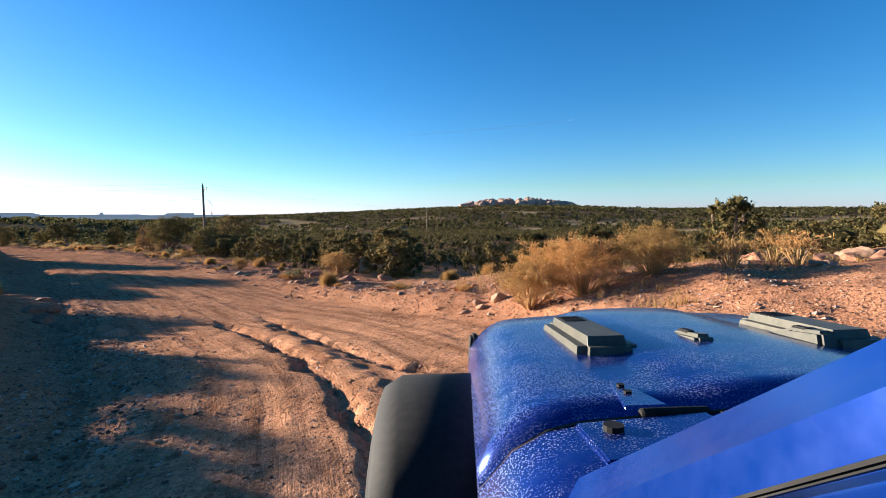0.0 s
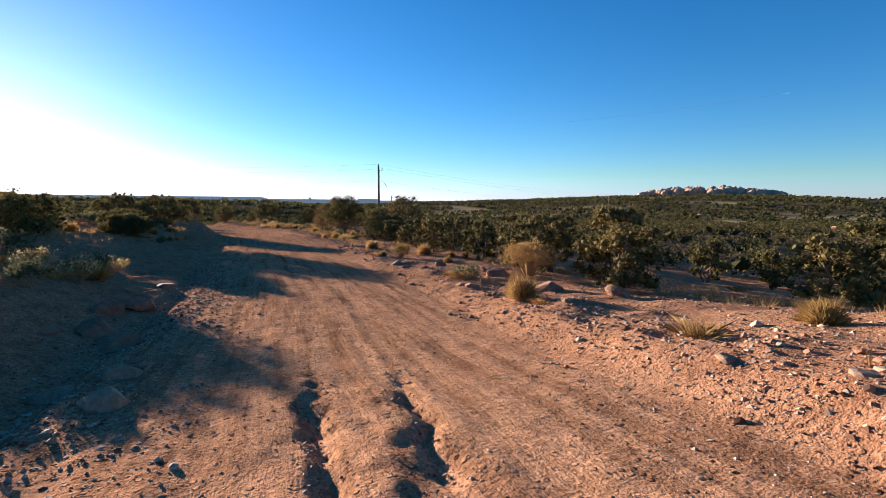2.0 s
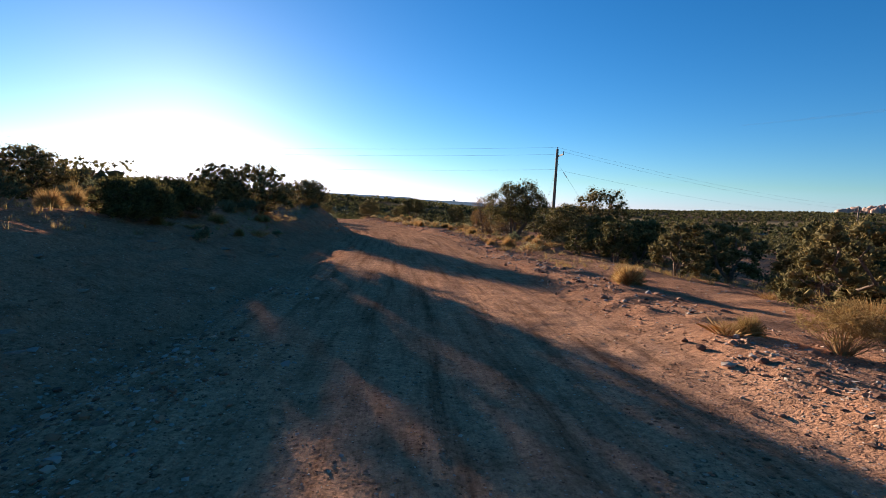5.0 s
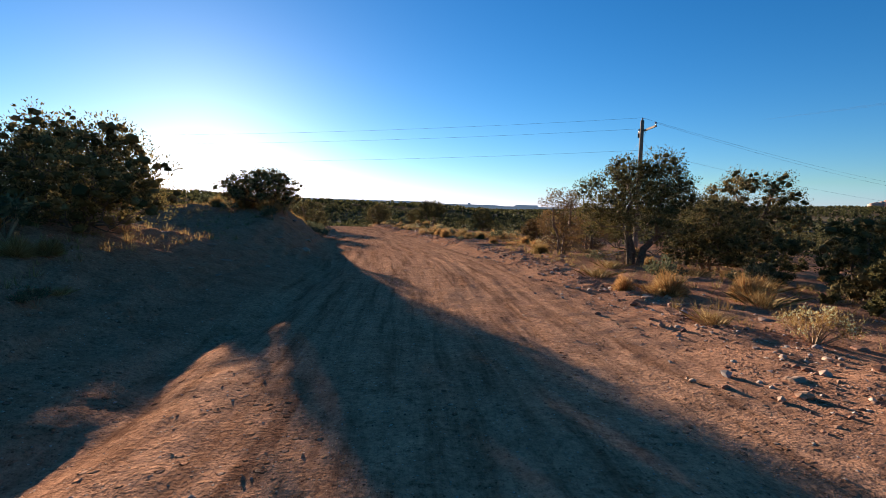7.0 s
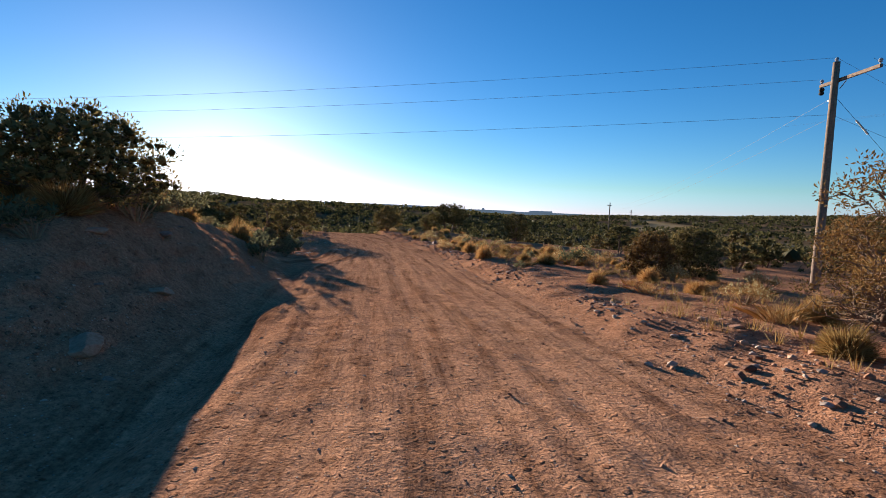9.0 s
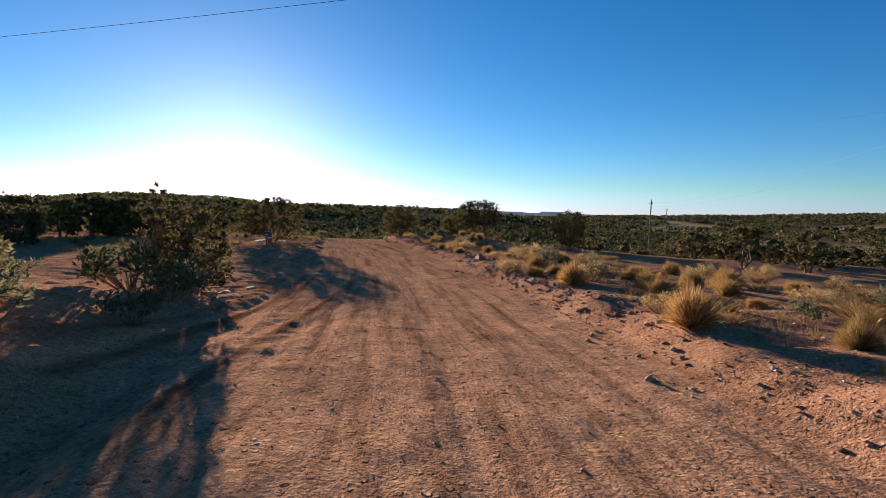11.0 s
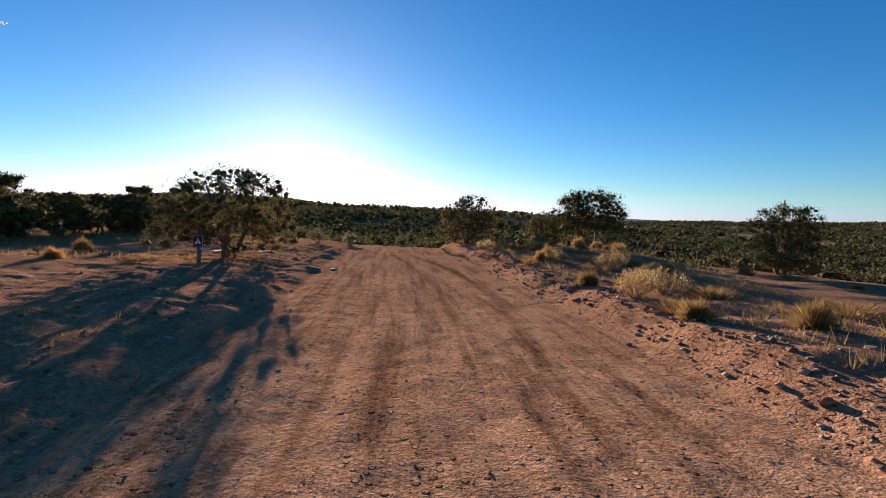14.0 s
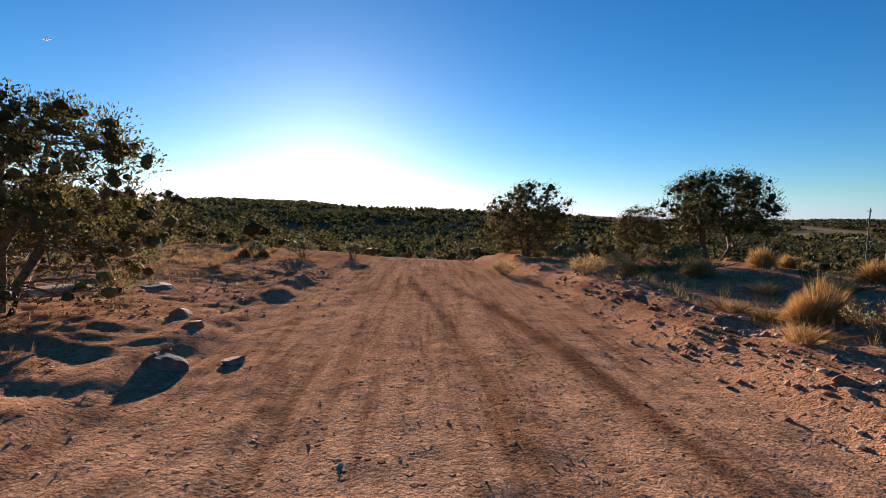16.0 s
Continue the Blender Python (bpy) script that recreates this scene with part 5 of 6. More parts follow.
def utility_pole(x, y, top, turn, full=True):
    pole = new("utility_pole")
    g = ground_z(x, y)
    tall = top - g
    v, f = [], []
    tube(v, f, [(0, 0, -0.5), (0.02, 0, tall * 0.4), (-0.01, 0.01, tall * 0.75), (0, 0, tall)], [0.165, 0.15, 0.13, 0.115], 14)
    mesh_object("pole", v, f, M_POLE, pole, smooth_faces=True)
    x0, x1 = (-0.95, 1.85) if full else (-0.62, 0.62)
    arm = part("crossarm", box_bm(x0, x1, 0.10, 0.20, tall - 0.72, tall - 0.60, 0.012), M_POLE, pole, "weathered wooden crossarm")
    for ax in (x0 + 0.06, x1 - 0.06):
        pin = turned_bm([(0.0, 0.02), (0.06, 0.025), (0.07, 0.065), (0.11, 0.05), (0.13, 0.07), (0.18, 0.05), (0.20, 0.02)], 14)
        for q in pin.verts:
            q.co = Vector((ax + q.co.y, 0.15 + q.co.z, tall - 0.60 + q.co.x))
        part("insulator", pin, M_PORCELAIN, arm)
    pin = turned_bm([(0.0, 0.02), (0.06, 0.025), (0.07, 0.065), (0.11, 0.05), (0.13, 0.07), (0.18, 0.05), (0.20, 0.02)], 14)
    for q in pin.verts:
        q.co = Vector((0.0 + q.co.y, q.co.z, tall + q.co.x - 0.02))
    part("insulator", pin, M_PORCELAIN, pole)
    if full:
        cut = turned_bm([(0, 0.05), (0.05, 0.09), (0.10, 0.09), (0.14, 0.06), (0.18, 0.09), (0.24, 0.09), (0.28, 0.05)], 14)
        for q in cut.verts:
            q.co = Vector((-0.86 + q.co.y, 0.15 + q.co.z, tall - 1.02 + q.co.x))
        part("cutout", cut, M_PLASTIC, pole, "dark hanging insulator")
        part("bracket", taper_bm([(-0.05, 0.10, tall - 1.12), (0.0, 0.10, tall - 1.12), (0.0, 0.13, tall - 1.12), (-0.05, 0.13, tall - 1.12)],
                                 [(-0.42, 0.10, tall - 1.34), (-0.38, 0.10, tall - 1.38), (-0.38, 0.13, tall - 1.38), (-0.42, 0.13, tall - 1.34)], 0), M_STEEL, pole)
        part("brace", taper_bm([(0.10, 0.12, tall - 1.0), (0.14, 0.12, tall - 1.0), (0.14, 0.135, tall - 1.0), (0.10, 0.135, tall - 1.0)],
                               [(0.42, 0.12, tall - 0.72), (0.46, 0.12, tall - 0.72), (0.46, 0.135, tall - 0.72), (0.42, 0.135, tall - 0.72)], 0), M_STEEL, pole)
        for zz in (tall - 1.95, tall - 1.15):
            b = turned_bm([(-0.16, 0.02), (-0.15, 0.045), (-0.10, 0.045), (-0.09, 0.02)], 10)
            for q in b.verts:
                q.co += Vector((0, 0, zz))
            part("spool", b, M_PORCELAIN, pole)
    pole.matrix_basis = pose(x, y, g, 0, 0, turn)
    return tagged(pole, "weathered wooden utility pole with a short crossarm" if full else "distant wooden utility pole above the junipers", "utility pole", "utility poles")


PA, PB, PC, PD = (11.2, 70.7, 5.83), (30.1, 174.5, 3.2), (75.0, 112.0, 3.0), (-62.0, 80.0, 5.6)
utility_pole(*PA, -88)
utility_pole(*PB, 30, False)
utility_pole(PC[0], PC[1], PC[2], -30, False)
utility_pole(PD[0], PD[1], PD[2], 0, False)
utility_pole(48.0, 216.0, 2.2, 30, False)
for dy, dz in ((0.0, 0.16), (0.88, -0.42), (0.0, -1.95)):
    curve_wire([(PD[0], PD[1] + dy, PD[2] + dz), (PA[0], PA[1] + dy, PA[2] + dz)], 0.006, "power_line", "thin wire strung across the track to the pole", 0.9)
for dy, dz in ((-1.78, -0.42), (0.0, 0.16), (0.0, -1.95)):
    curve_wire([(PA[0], PA[1] + dy, PA[2] + dz), (PC[0], PC[1], PC[2] + dz)], 0.006, "power_line", "thin wire running from the pole over the woodland", 0.8)
for dz in (-1.3, -2.05):
    curve_wire([(PA[0], PA[1], PA[2] + dz), (PB[0], PB[1], PB[2] + dz + 0.8)], 0.007, "power_line", "pale wire running from pole to pole", 1.4)
guy = [Vector((PA[0], PA[1], PA[2] - 1.2)), Vector((PA[0] + 5.0, PA[1] - 2.6, ground_z(PA[0] + 5.0, PA[1] - 2.6) - 0.1))]
curve_wire(guy, 0.008, "guy_wire", "slanting guy wire from the pole to the ground")
sleeve_v, sleeve_f = [], []
tube(sleeve_v, sleeve_f, [guy[0].lerp(guy[1], 0.13), guy[0].lerp(guy[1], 0.20)], [0.035, 0.035], 8)
tagged(mesh_object("guy_insulator", sleeve_v, sleeve_f, M_WHITE), "pale rod insulator on the guy wire", "insulator")


# ---- fallen wood ----
def fallen_branch(seed, x, y, size, turn):
    """A bleached dead branch with a few forks, lying on the dirt."""
    rng = np.random.default_rng(seed)
    verts, faces = [], []
    main = bough(rng, verts, faces, (-0.5 * size, 0, 0.04), (0.5 * size, 0, 0.05), 0.020, 0.006, 6, -0.10)
    for k in range(5):
        p = main[1 + k % 4]
        bough(rng, verts, faces, p, p + Vector((rng.uniform(0.1, 0.4), rng.normal(0, 0.25), rng.uniform(-0.03, 0.14))) * size, 0.011, 0.003, 4, 0.02)
    ob = put(mesh_object("fallen_branch", verts, faces, M_DEADWOOD, smooth_faces=True), x, y, turn)
    return tagged(ob, "bleached dead branch lying on bare soil", "branch", "fallen branches")


for i, (x, y, size, turn) in enumerate([(-11.4, 75.4, 0.9, 10), (-10.6, 73.6, 1.1, -12), (4.1, 81.9, 1.2, 140), (-12.6, 74.2, 0.7, 60), (5.0, 56.0, 1.1, 30)]):
    fallen_branch(900 + i, x, y, size, turn)


# ---- camp sign ----
def camp_sign():
    sign = new("camp_sign")
    part("post", box_bm(-0.055, 0.055, -0.04, 0.04, -0.3, 0.86, 0.008), M_POLE, sign)
    panel = part("panel", box_bm(-0.17, 0.17, -0.065, -0.042, 0.56, 0.92, 0.008), M_SIGN, sign, "dark brown panel with a white tent symbol")
    y = -0.068
    for x0, x1, z0, z1 in ((-0.155, 0.155, 0.895, 0.905), (-0.155, 0.155, 0.575, 0.585), (-0.155, -0.145, 0.585, 0.895), (0.145, 0.155, 0.585, 0.895)):
        part("border", box_bm(x0, x1, y - 0.002, y + 0.003, z0, z1, 0), M_WHITE, panel)
    bm = bmesh.new()
    for tri in (((-0.11, 0.65), (-0.02, 0.65), (-0.005, 0.79)), ((0.02, 0.65), (0.11, 0.65), (0.01, 0.80)), ((-0.03, 0.83), (-0.015, 0.84), (0.03, 0.76))):
        front = [bm.verts.new((a, y - 0.003, b)) for a, b in tri]
        rear = [bm.verts.new((a, y + 0.003, b)) for a, b in tri]
        bm.faces.new(front)
        for k in range(3):
            bm.faces.new((front[k], front[(k + 1) % 3], rear[(k + 1) % 3], rear[k]))
    part("tent_symbol", bm, M_WHITE, panel)
    part("arrow_plate", box_bm(0.06, 0.34, -0.02, -0.008, 0.44, 0.53, 0.004), M_WHITE, sign, "small pale arrow plate")
    put(sign, -19.85, 94.6, 14)
    return tagged(sign, "small brown camping sign on a short wooden post", "sign")


camp_sign()

# ---- stones one can tell apart ----
ROCKS = [boulder_mesh(200 + k, 0.75, "rock", (M_ROCK, M_ROCK, M_PALEROCK)[k % 3], 3 + k % 5) for k in range(9)]
SLABS = [boulder_mesh(240 + k, 0.42, "rock", (M_GREYROCK, M_PALEROCK, M_GREYROCK)[k % 3], 6, 2) for k in range(5)]
SMALL = [boulder_mesh(260 + k, 0.7, "rock", (M_ROCK, M_GREYROCK, M_PALEROCK)[k % 3], 3 + k % 5, 2) for k in range(8)]


def stone(meshes, i, x, y, size, label, turn=None, stretch=1.0, high=1.0, group="stones by the track"):
    ob = new("rock", meshes[i % len(meshes)])
    ob.matrix_basis = pose(x, y, ground_z(x, y) - 0.09 * size, 0, 0, (i * 67) % 360 if turn is None else turn) @ Matrix.Diagonal((size * stretch, size, size * high, 1))
    return tagged(ob, label, "rock", group)


RED, TAN, GREY = "angular red sandstone rock at the track's edge", "pale tan sandstone rock on gravel", "flat grey ledge stone in the ditch"
NAMED = [(7.32, 8.01, 0.42, 2), (6.95, 8.2, 0.3, 5), (6.7, 8.45, 0.22, 2), (7.1, 8.5, 0.25, 8), (6.79, 20.2, 0.45, 1), (7.5, 19.1, 0.6, 0), (8.3, 18.6, 0.8, 3),
         (9.4, 17.2, 0.75, 4), (8.33, 22.0, 0.9, 0), (8.3, 23.4, 0.45, 6), (7.1, 22.3, 0.3, 3), (5.83, 26.9, 0.4, 5), (6.6, 25.2, 0.35, 1), (7.4, 25.6, 0.5, 4)]
for i, (x, y, s, k) in enumerate(NAMED):
    stone(ROCKS, k, x, y, s * 1.05, TAN if k % 3 == 2 else RED, 50 * i)
PILE = [(16.4, 4.4, 0.9, 0), (17.3, 4.0, 1.1, 2), (17.9, 3.4, 1.0, 1), (16.9, 3.3, 0.7, 3), (18.4, 4.4, 0.9, 5), (15.8, 3.7, 0.6, 4), (14.6, 5.4, 1.0, 7), (15.4, 5.2, 0.6, 2), (12.4, 3.3, 0.4, 8), (11.2, 4.4, 0.3, 2), (10.2, 2.9, 0.35, 1)]
for i, (x, y, s, k) in enumerate(PILE):
    stone(ROCKS, k, x, y, s, "pale red boulder in a roadside pile", 40 * i, group="boulder pile")
LEFT = [(-1.0, 17.5, 0.75, 0, 1.2), (-1.55, 17.9, 0.6, 3, 1.0), (-1.65, 20.8, 0.7, 4, 1.6), (0.12, 13.8, 0.45, 2, 1.2), (-0.8, 14.7, 0.4, 5, 1.3), (-0.1, 15.0, 0.35, 8, 1.2), (-2.0, 19.6, 0.6, 6, 1.1), (-2.1, 24.5, 0.4, 1, 1.4), (-6.35, 56.1, 0.3, 5, 1.5), (-18.07, 98.3, 0.26, 0, 1.3),
        (-17.1, 96.9, 0.36, 4, 1.5), (-16.5, 97.3, 0.22, 1, 1.2), (-18.9, 98.9, 0.3, 6, 1.0), (-5.35, 86.4, 0.5, 3, 1.25)]
for i, (x, y, s, k, w) in enumerate(LEFT):
    stone(ROCKS, k, x, y, s * 1.25, "weathered red sandstone block beside the track", 35 * i, w, 1.05)
for i, (x, y, s) in enumerate([(-22.6, 99.6, 1.2), (-21.4, 100.8, 1.0)]):
    stone(SLABS, 1 + i, x, y, s, "long pale sandstone slab under a juniper", 10 * i, 1.4, 0.9)
rng = np.random.default_rng(77)
for i in range(90):
    y = rng.uniform(4, 34)
    x = float(line_x(y)) + rng.normal(-2.7, 0.45)
    stone(SLABS if i % 2 else SMALL, i, x, y, rng.uniform(0.06, 0.17), GREY, rng.uniform(0, 360), 1.4, 0.7, "ledge stones in the ditch")
for i in range(70):
    y = rng.uniform(5, 108)
    x = float(line_x(y)) + rng.uniform(4.3, 6.6)
    stone(SMALL, i, x, y, rng.uniform(0.10, 0.30), RED if i % 3 != 2 else TAN, rng.uniform(0, 360), 1.2, 0.8, "small rocks along the berm")
for i in range(60):
    y = rng.uniform(12, 66)
    x = float(line_x(y)) - rng.uniform(3.6, 7.0)
    stone(SLABS if i % 3 else SMALL, i, x, y, rng.uniform(0.10, 0.42), "flat pale stone set in the bank", rng.uniform(0, 360), 1.5, 0.7, "stones in the bank")
for i, (x, y, s) in enumerate([(-11.98, 75.6, 0.45), (-11.9, 76.1, 0.5), (-11.2, 75.0, 0.3), (-11.5, 76.9, 0.35), (-11.9, 74.4, 0.3)]):
    stone(SLABS, i, x, y, s, "flat pale stone beside wheel tracks", 40 * i, 1.5, 0.9, "stones left of the track")
for i, (x, y, s) in enumerate([(-11.6, 81.6, 0.5), (-11.3, 81.2, 0.42), (-10.95, 80.85, 0.5), (-10.6, 80.5, 0.6), (-10.15, 79.95, 0.75), (-12.9, 80.5, 0.4), (-12.6, 80.8, 0.45), (-12.3, 80.4, 0.35)]):
    stone(SLABS, i, x, y, s, "half-buried pale stone in the dirt", 100 + 10 * i, 1.2, 0.8, "stones left of the track")
for i in range(26):
    y = rng.uniform(50, 104)
    x = float(line_x(y)) - rng.uniform(2.6, 9 if y > 76 else 4.2)
    stone(SLABS, i, x, y, rng.uniform(0.08, 0.2), "flat red stone lying in the dirt", rng.uniform(0, 360), 1.4, 0.7, "stones left of the track")


# ---- gravel and clods, too many to count ----
def gravel(name, seed, n, spread, size, mat, label):
    rng = np.random.default_rng(seed)
    y = rng.uniform(-0.5, 112, n)
    near = rng.random(n) < 0.45
    y = np.where(near, rng.uniform(-0.5, 30, n), y)
    x = line_x(y) + spread(rng, n, y)
    s = size * np.minimum(np.exp(rng.normal(0, 0.5, n)), 2.0)
    base = np.array([(1, 0, 0), (0, 1, 0), (-1, 0, 0), (0, -1, 0), (0, 0, 0.55)], float) - np.array([0, 0, 0.22])
    v = base[None] * rng.uniform(0.6, 1.25, (n, 5, 3)) + rng.normal(0, 0.16, (n, 5, 3))
    a = rng.uniform(0, 6.28, n)
    c, d = np.cos(a)[:, None], np.sin(a)[:, None]
    v = np.stack([v[:, :, 0] * c - v[:, :, 1] * d, v[:, :, 0] * d + v[:, :, 1] * c, v[:, :, 2]], -1) * s[:, None, None]
    v += np.stack([x, y, height(x, y) + 0.15 * s], -1)[:, None, :]
    tri = np.array([(0, 1, 4), (1, 2, 4), (2, 3, 4), (3, 0, 4)])
    f = (np.arange(n)[:, None, None] * 5 + tri).reshape(-1, 3)
    ob = mesh_object(name, v.reshape(-1, 3), f.tolist(), mat)
    return tagged(ob, label, "gravel", kind="stuff")


def stone_material(name, tones):
    m, n, l, b = material(name, 0.9)
    g = n.new("ShaderNodeNewGeometry")
    l.new(ramp(n, l, g.outputs["Random Per Island"], tones), b.inputs["Base Color"])
    b.inputs["Specular IOR Level"].default_value = 0.2
    return m


M_GRAVEL = stone_material("mixed_red_gravel", [(0.0, (0.12, 0.055, 0.035)), (0.35, (0.30, 0.135, 0.075)), (0.65, (0.42, 0.22, 0.125)), (0.82, (0.50, 0.36, 0.26)), (1.0, (0.27, 0.21, 0.18))])
gravel("gravel", 1, 30000, lambda r, n, y: r.uniform(-3.6, 4.6, n), 0.0105, M_GRAVEL, "fine red gravel scattered over the dirt track")
gravel("gravel", 2, 24000, lambda r, n, y: np.where((r.random(n) < 0.4) | (y > 40), np.where(y > 62, r.uniform(3.7, 9.0, n), r.normal(4.7, 0.7, n)), np.minimum(-0.6, r.normal(-2.5, 0.8, n))), 0.016, M_GRAVEL, "loose red stones along the edges of the track")
gravel("gravel", 3, 13000, lambda r, n, y: r.uniform(4.0, 9.5, n), 0.024, M_GRAVEL, "loose red stones on the berm")
gravel("gravel", 4, 9000, lambda r, n, y: np.where(y > 70, r.uniform(-14, -3, n), r.uniform(-9, -3, n)), 0.013, M_GRAVEL, "loose red stones and clods on bare soil")

M_LEDGE = stone_material("grey_and_pink_chips", [(0.0, (0.10, 0.06, 0.045)), (0.4, (0.28, 0.18, 0.135)), (0.75, (0.38, 0.26, 0.20)), (1.0, (0.44, 0.34, 0.27))])
gravel("gravel", 6, 5000, lambda r, n, y: np.where(y < 36, r.normal(-2.75, 0.6, n), r.uniform(4.2, 9.0, n)), 0.022, M_LEDGE, "grey and pink stone chips in the ditch")

gravel("gravel", 7, 6000, lambda r, n, y: np.where(y > 60, r.normal(4.7, 0.45, n), r.normal(5.0, 0.7, n)), 0.024, M_GRAVEL, "red rubble heaped along the berm")

def rut_spread(r, n, y):
    return np.where(r.random(n) < 0.5, 2.45, 3.45) + r.normal(0, 0.10, n) - line_x(y)


gravel("gravel", 5, 4000, lambda r, n, y: np.where(y < 14, rut_spread(r, n, y), r.uniform(-3.4, 4.4, n)), 0.016, M_GRAVEL, "small stones washed into the ruts")


def rubble(seed, n, y0, y1, spread, size):
    """Broken angular stones heaped along the road's edge."""
    rng = np.random.default_rng(seed)
    y = rng.uniform(y0, y1, n)
    x = line_x(y) + spread(rng, n)
    k = fbm(x * 0.35, y * 0.35, 2, 103) > -0.25
    x, y = x[k], y[k]
    n = len(x)
    s = size * np.minimum(np.exp(rng.normal(0, 0.5, n)), 2.4)
    v = ICO[None] * rng.uniform(0.55, 1.15, (n, 12, 1)) * s[:, None, None] * (np.array([1.0, 1.0, 0.62]) * rng.uniform(0.7, 1.3, (n, 3)))[:, None]
    v = v + np.stack([x, y, height(x, y) + 0.2 * s], -1)[:, None]
    f = (np.arange(n)[:, None, None] * 12 + ICO_FACES[None]).reshape(-1, 3)
    return tagged(mesh_object("rubble", v.reshape(-1, 3), f.tolist(), M_GRAVEL), "broken red stones heaped along the track's edge", "rubble", kind="stuff")


rubble(1, 1900, 60, 108, lambda r, n: r.normal(4.7, 0.55, n), 0.034)
rubble(2, 1300, 6, 60, lambda r, n: r.normal(4.9, 0.6, n), 0.036)
rubble(3, 2600, 4, 34, lambda r, n: r.normal(-2.5, 0.6, n), 0.024)
rubble(4, 700, 84, 108, lambda r, n: r.normal(-4.6, 1.2, n), 0.026)

# ---- low plants ----
sages = [tagged(shrub(400 + k, 0.62, 0.95, 580, 0.088), "grey-green sagebrush on bare red soil", "shrub", "sagebrush") for k in range(4)]
golds = [tagged(twiggy(420 + k, 0.62, 1.0, 24, None, 32, 0.072, M_STRAW), "dry golden bush with fine bare stems", "shrub", "dry bushes") for k in range(3)]
blooms = [tagged(shrub(430 + k, 0.75, 1.35, 1600, 0.055, M_DRY, 22, 240), "golden rabbitbrush with pale seed heads", "shrub", "rabbitbrush") for k in range(2)]
tufts = [tagged(grass_clump(440 + k, 0.33, 0.80, 420), "clump of dry golden grass", "grass clump", "grass clumps") for k in range(4)]
mounds = [tagged(mound_bush(480 + k, 0.50 + 0.06 * k, 0.95), "compact rounded golden-brown dry bush", "shrub", "rounded dry bushes") for k in range(4)]
used = set()


def open_bank(x, y):
    """Stretches of the bank that are bare of bushes."""
    return (46 < y < 57 or 25 < y < 37) and x - float(line_x(y)) > -10


def plant(kinds, i, x, y, s, turn):
    k = kinds[i % len(kinds)]
    if k.name in used:
        return put_copy(k, x, y, turn, s)
    used.add(k.name)
    return put(k, x, y, turn, s)


fluffy = [tagged(twiggy(460 + k, 1.05, 1.9, 80, None, 115, 0.058, M_STRAW), "large dry golden bush of fine stems on gravel", "shrub", "dry bushes") for k in range(2)]
for i, (x, y, s) in enumerate([(7.0, 6.7, 0.85), (7.9, 6.1, 1.0), (8.3, 7.3, 0.9), (8.7, 5.1, 0.8), (9.9, 5.6, 0.65), (9.2, 21.6, 0.95), (6.6, 30.2, 0.6)]):
    plant(fluffy, i, x, y, s, 75 * i)
for i, (x, y, s) in enumerate([(10.4, 4.4, 1.1), (11.6, 3.6, 1.1), (13.2, 4.6, 1.2)]):
    plant(golds, i, x, y, s, 50 * i)
for i, (x, y, s) in enumerate([(-3.2, 84.6, 1.05), (-12.2, 105.5, 0.7), (-11.3, 106.3, 0.85), (-15.0, 109.6, 0.7), (4.9, 45.0, 0.7), (-3.4, 21.9, 0.8), (-4.0, 21.2, 0.8), (-3.9, 25.6, 0.7)]):
    plant(blooms, i, x, y, s, 80 * i)
for i, (x, y, s) in enumerate([(4.26, 49.1, 0.9), (4.37, 52.9, 1.0), (2.15, 62.9, 0.9), (2.4, 74.0, 0.9), (6.9, 22.3, 0.8), (5.6, 31.0, 0.8), (4.0, 46.0, 0.9), (0.9, 86.6, 0.9), (1.9, 93.2, 1.0), (-1.0, 88.4, 0.9), (-7.6, 97.4, 0.9), (-8.9, 102.9, 0.9)]):
    plant(tufts, i, x, y, s, 70 * i)
for i, (x, y, s) in enumerate([(-13.0, 76.8, 1.8), (-11.4, 73.4, 1.5), (-10.6, 71.4, 1.1), (-12.6, 73.8, 1.9), (-10.5, 69.0, 1.3), (-9.4, 66.8, 1.4), (-24.5, 111.5, 1.6), (-23.0, 113.5, 1.5), (-25.8, 109.8, 1.2)]):
    plant(sages, i, x, y, s, 60 * i)
rng = np.random.default_rng(99)
for i in range(120):
    y = rng.uniform(7, 72)
    x = float(line_x(y)) - 5.0 - 15 * rng.random() ** 1.6
    if open_bank(x, y):
        continue
    plant(sages if i % 3 else mounds, i, x, y, rng.uniform(0.7, 1.7), rng.uniform(0, 360))
for i in range(150):
    y = rng.uniform(8, 118)
    x = float(line_x(y)) + 5.0 + 13 * rng.random() ** 1.5
    if i % 2:
        plant(tufts, i, x, y, rng.uniform(0.5, 1.3), rng.uniform(0, 360))
    else:
        plant((sages, mounds, mounds)[i % 3], i, x, y, rng.uniform(0.5, 1.25), rng.uniform(0, 360))
for i in range(80):
    y = rng.uniform(16, 68)
    x = float(line_x(y)) - rng.uniform(5.0, 8.0)
    if open_bank(x, y):
        continue
    plant((tufts, sages, mounds)[i % 3], i, x, y, rng.uniform(0.45, 1.0), rng.uniform(0, 360))
for i in range(48):
    y = rng.uniform(58, 86)
    x = float(line_x(y)) + rng.uniform(5.2, 15)
    plant((mounds, tufts, mounds, blooms)[i % 4], i // 2, x, y, rng.uniform(0.5, 0.95), rng.uniform(0, 360))
for i in range(60):
    y = rng.uniform(84, 118)
    x = float(line_x(y)) - rng.uniform(8, 26) if y < 104 else float(line_x(y)) - rng.uniform(6, 24)
    plant((tufts, mounds, sages)[i % 3], i, x, y, rng.uniform(0.4, 1.0), rng.uniform(0, 360))

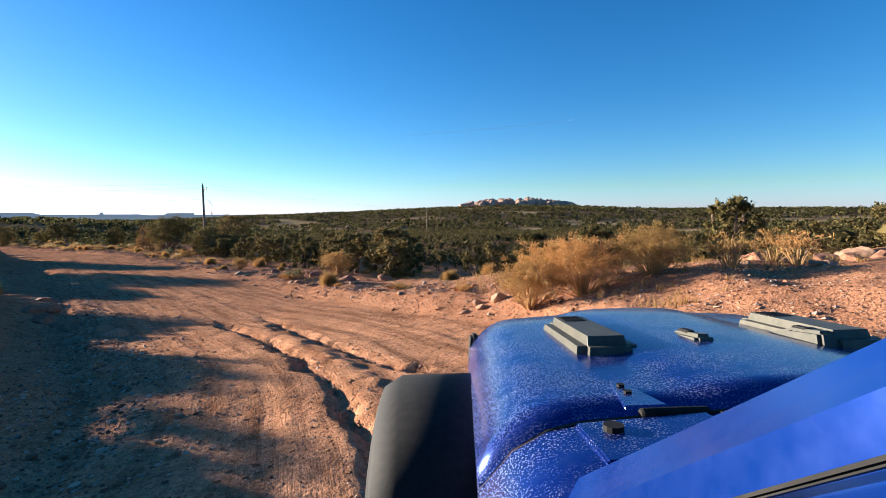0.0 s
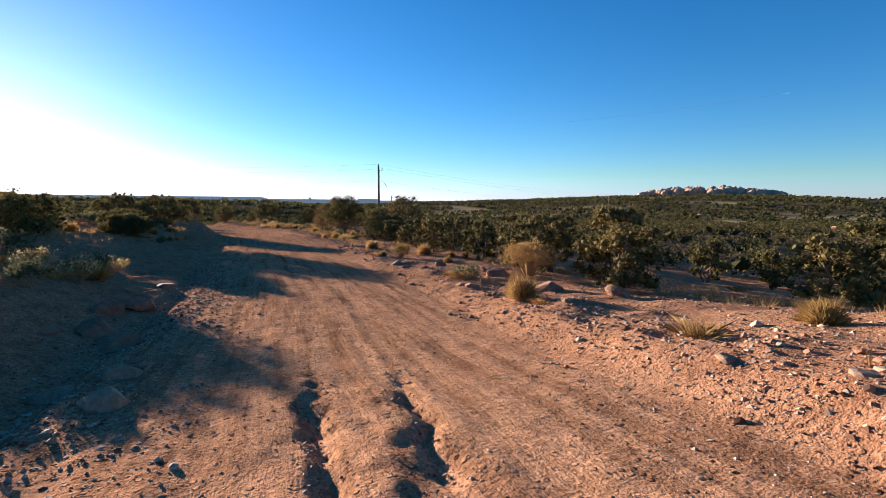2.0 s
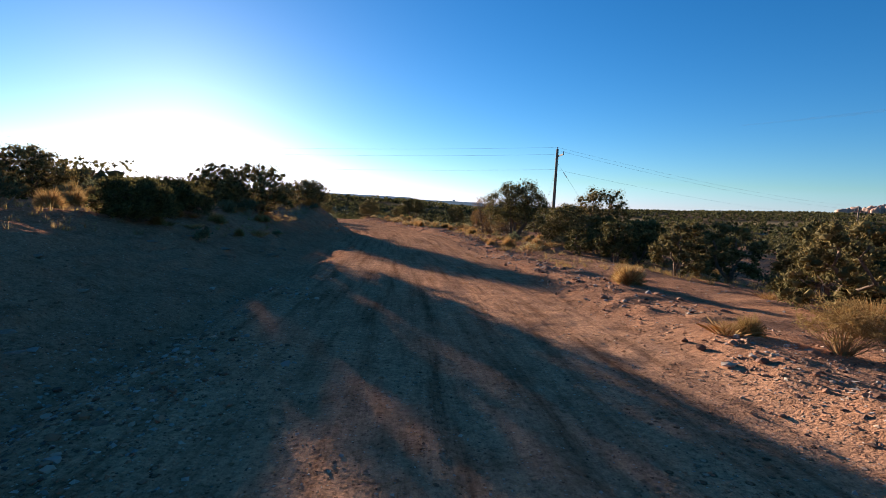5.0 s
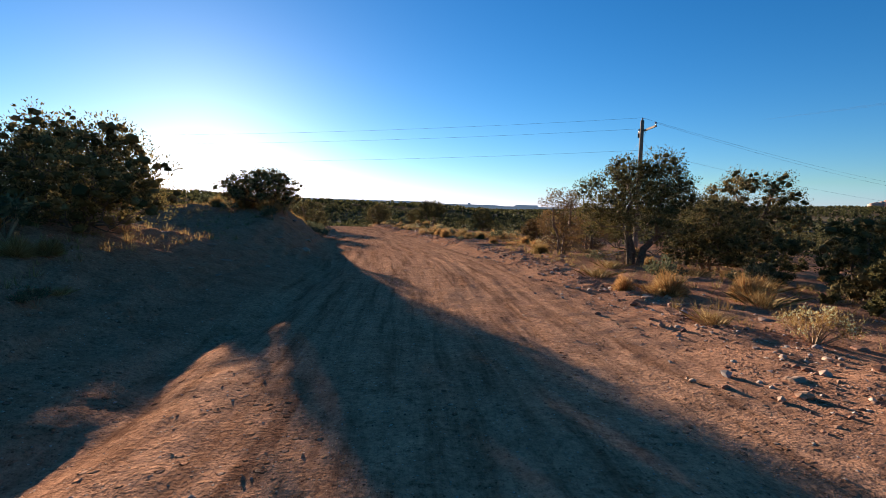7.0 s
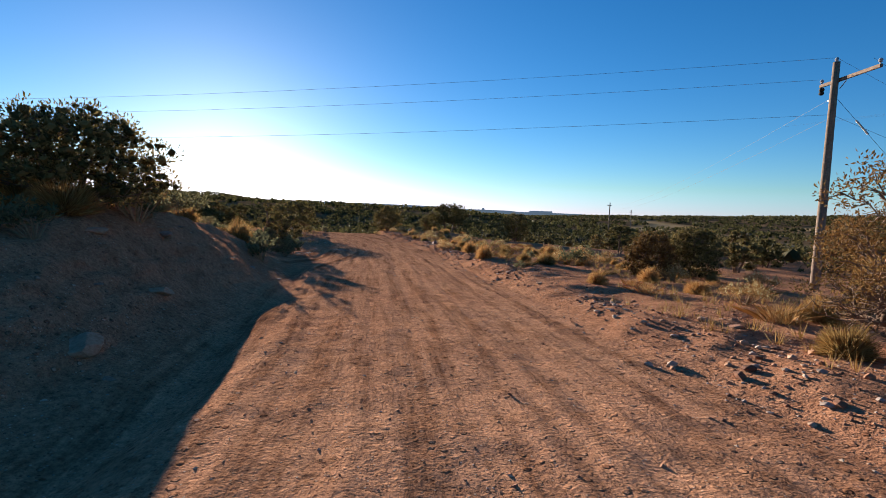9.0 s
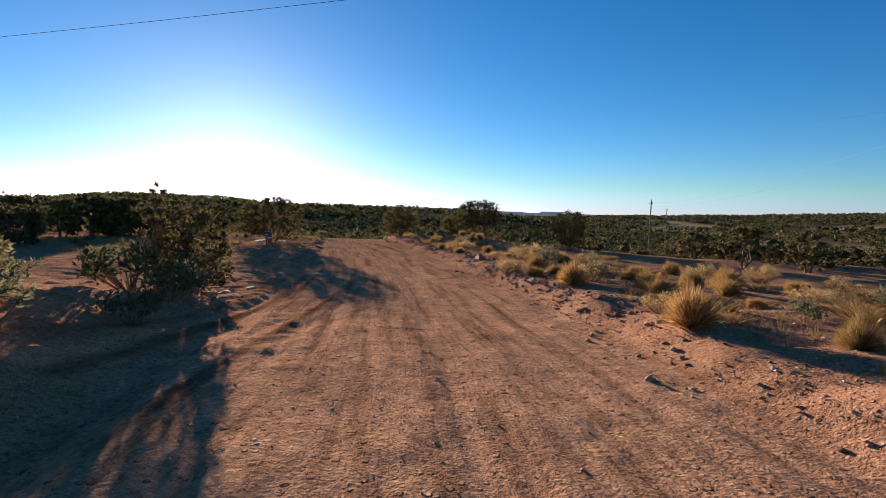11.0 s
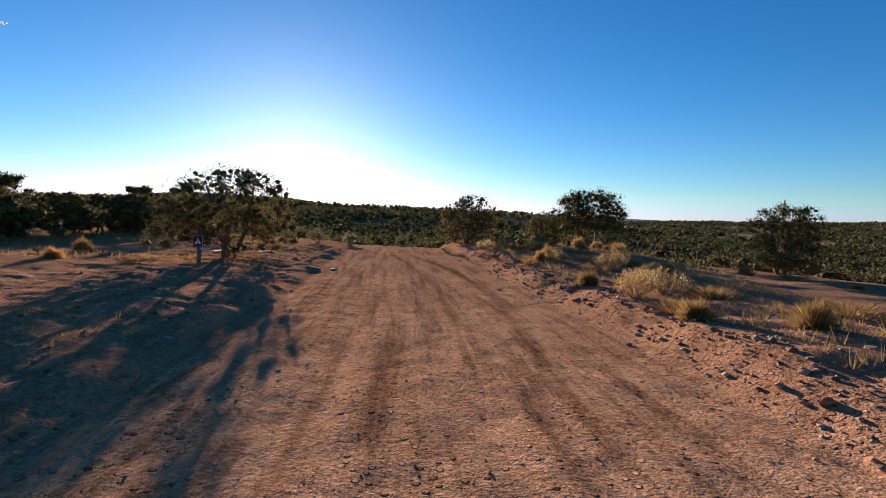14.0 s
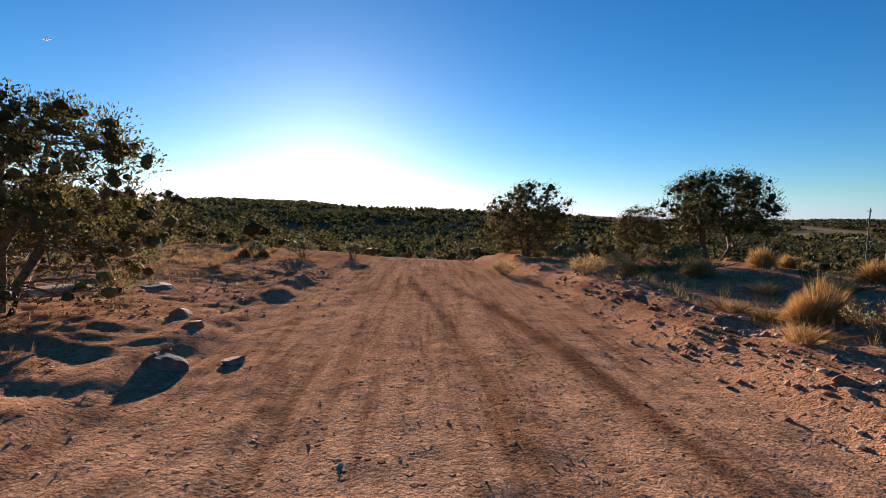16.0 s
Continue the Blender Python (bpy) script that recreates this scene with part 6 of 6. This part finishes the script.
for i in range(44):
    y = rng.uniform(70, 108)
    x = float(line_x(y)) + rng.uniform(4.6, 9.5)
    plant((mounds, tufts, mounds, blooms)[i % 4], i // 2, x, y, rng.uniform(0.7, 1.25) if i % 4 != 3 else rng.uniform(0.5, 0.8), rng.uniform(0, 360))


# ---- dry grass, too much to count ----
def dry_grass(seed, n, spread, y0, y1, tall):
    """Short tufts of thin blades in patches on the open ground."""
    rng = np.random.default_rng(seed)
    y = rng.uniform(y0, y1, n)
    x = line_x(y) + spread(rng, n)
    k = fbm(x * 0.22, y * 0.22, 3, 101) > -0.02
    x, y = x[k], y[k]
    s = rng.uniform(0.5, 1.3, len(x))
    m = 12
    a = rng.uniform(0, 6.28, (len(x), m))
    out = rng.uniform(0.02, 0.14, (len(x), m)) * s[:, None]
    bx, by = x[:, None] + np.cos(a) * out * 0.5, y[:, None] + np.sin(a) * out * 0.5
    g = (height(x, y) - 0.02)[:, None] + 0 * a
    top = tall * s[:, None] * rng.uniform(0.5, 1.1, (len(x), m))
    tip = np.stack([bx + np.cos(a) * out * 1.3, by + np.sin(a) * out * 1.3, g + top], -1)
    side = np.stack([-np.sin(a), np.cos(a), 0 * a], -1) * 0.006
    root = np.stack([bx, by, g], -1)
    v = np.stack([root - side, root + side, tip], 2).reshape(-1, 3)
    f = np.arange(len(v)).reshape(-1, 3)
    ob = mesh_object("dry_grass", v, f.tolist(), M_DRY)
    return tagged(ob, "patches of short dry golden grass on red soil", "grass", kind="stuff")


dry_grass(1, 5200, lambda r, n: 5.2 + 13 * r.random(n) ** 1.3, 3, 118, 0.24)
dry_grass(2, 3400, lambda r, n: -5.6 - 13 * r.random(n) ** 1.3, 4, 68, 0.22)
dry_grass(4, 1500, lambda r, n: -4.2 - 6 * r.random(n), 86, 116, 0.13)
dry_grass(3, 2600, lambda r, n: -7.5 - 14 * r.random(n), 84, 122, 0.24)


# ---- contrail high in the sky ----
def contrail(az0, az1, el0, el1, wide, alpha, label):
    m, n, l, b = material("thin_contrail", 1.0)
    b.inputs["Base Color"].default_value = (0.9, 0.9, 0.92, 1)
    b.inputs["Alpha"].default_value = alpha
    verts, faces, line = [], [], []
    for k in range(25):
        u = k / 24
        az, el = radians(az0 + (az1 - az0) * u), radians(el0 + (el1 - el0) * u)
        line.append((4300 * math.sin(az) * math.cos(el), 4300 * math.cos(az) * math.cos(el), 4300 * math.sin(el)))
    tube(verts, faces, line, [wide * (0.3 + 0.7 * math.sin(math.pi * k / 24)) for k in range(25)], 6)
    ob = mesh_object("contrail", verts, faces, m, smooth_faces=True)
    ob.visible_shadow = False
    return tagged(ob, label, "contrail", kind="structure")


contrail(30, 51, 9.2, 10.5, 10, 0.05, "faint white contrail in the clear sky")
contrail(-54.7, -54.1, 14.5, 14.7, 11, 0.8, "tiny white wisp of cloud high up")
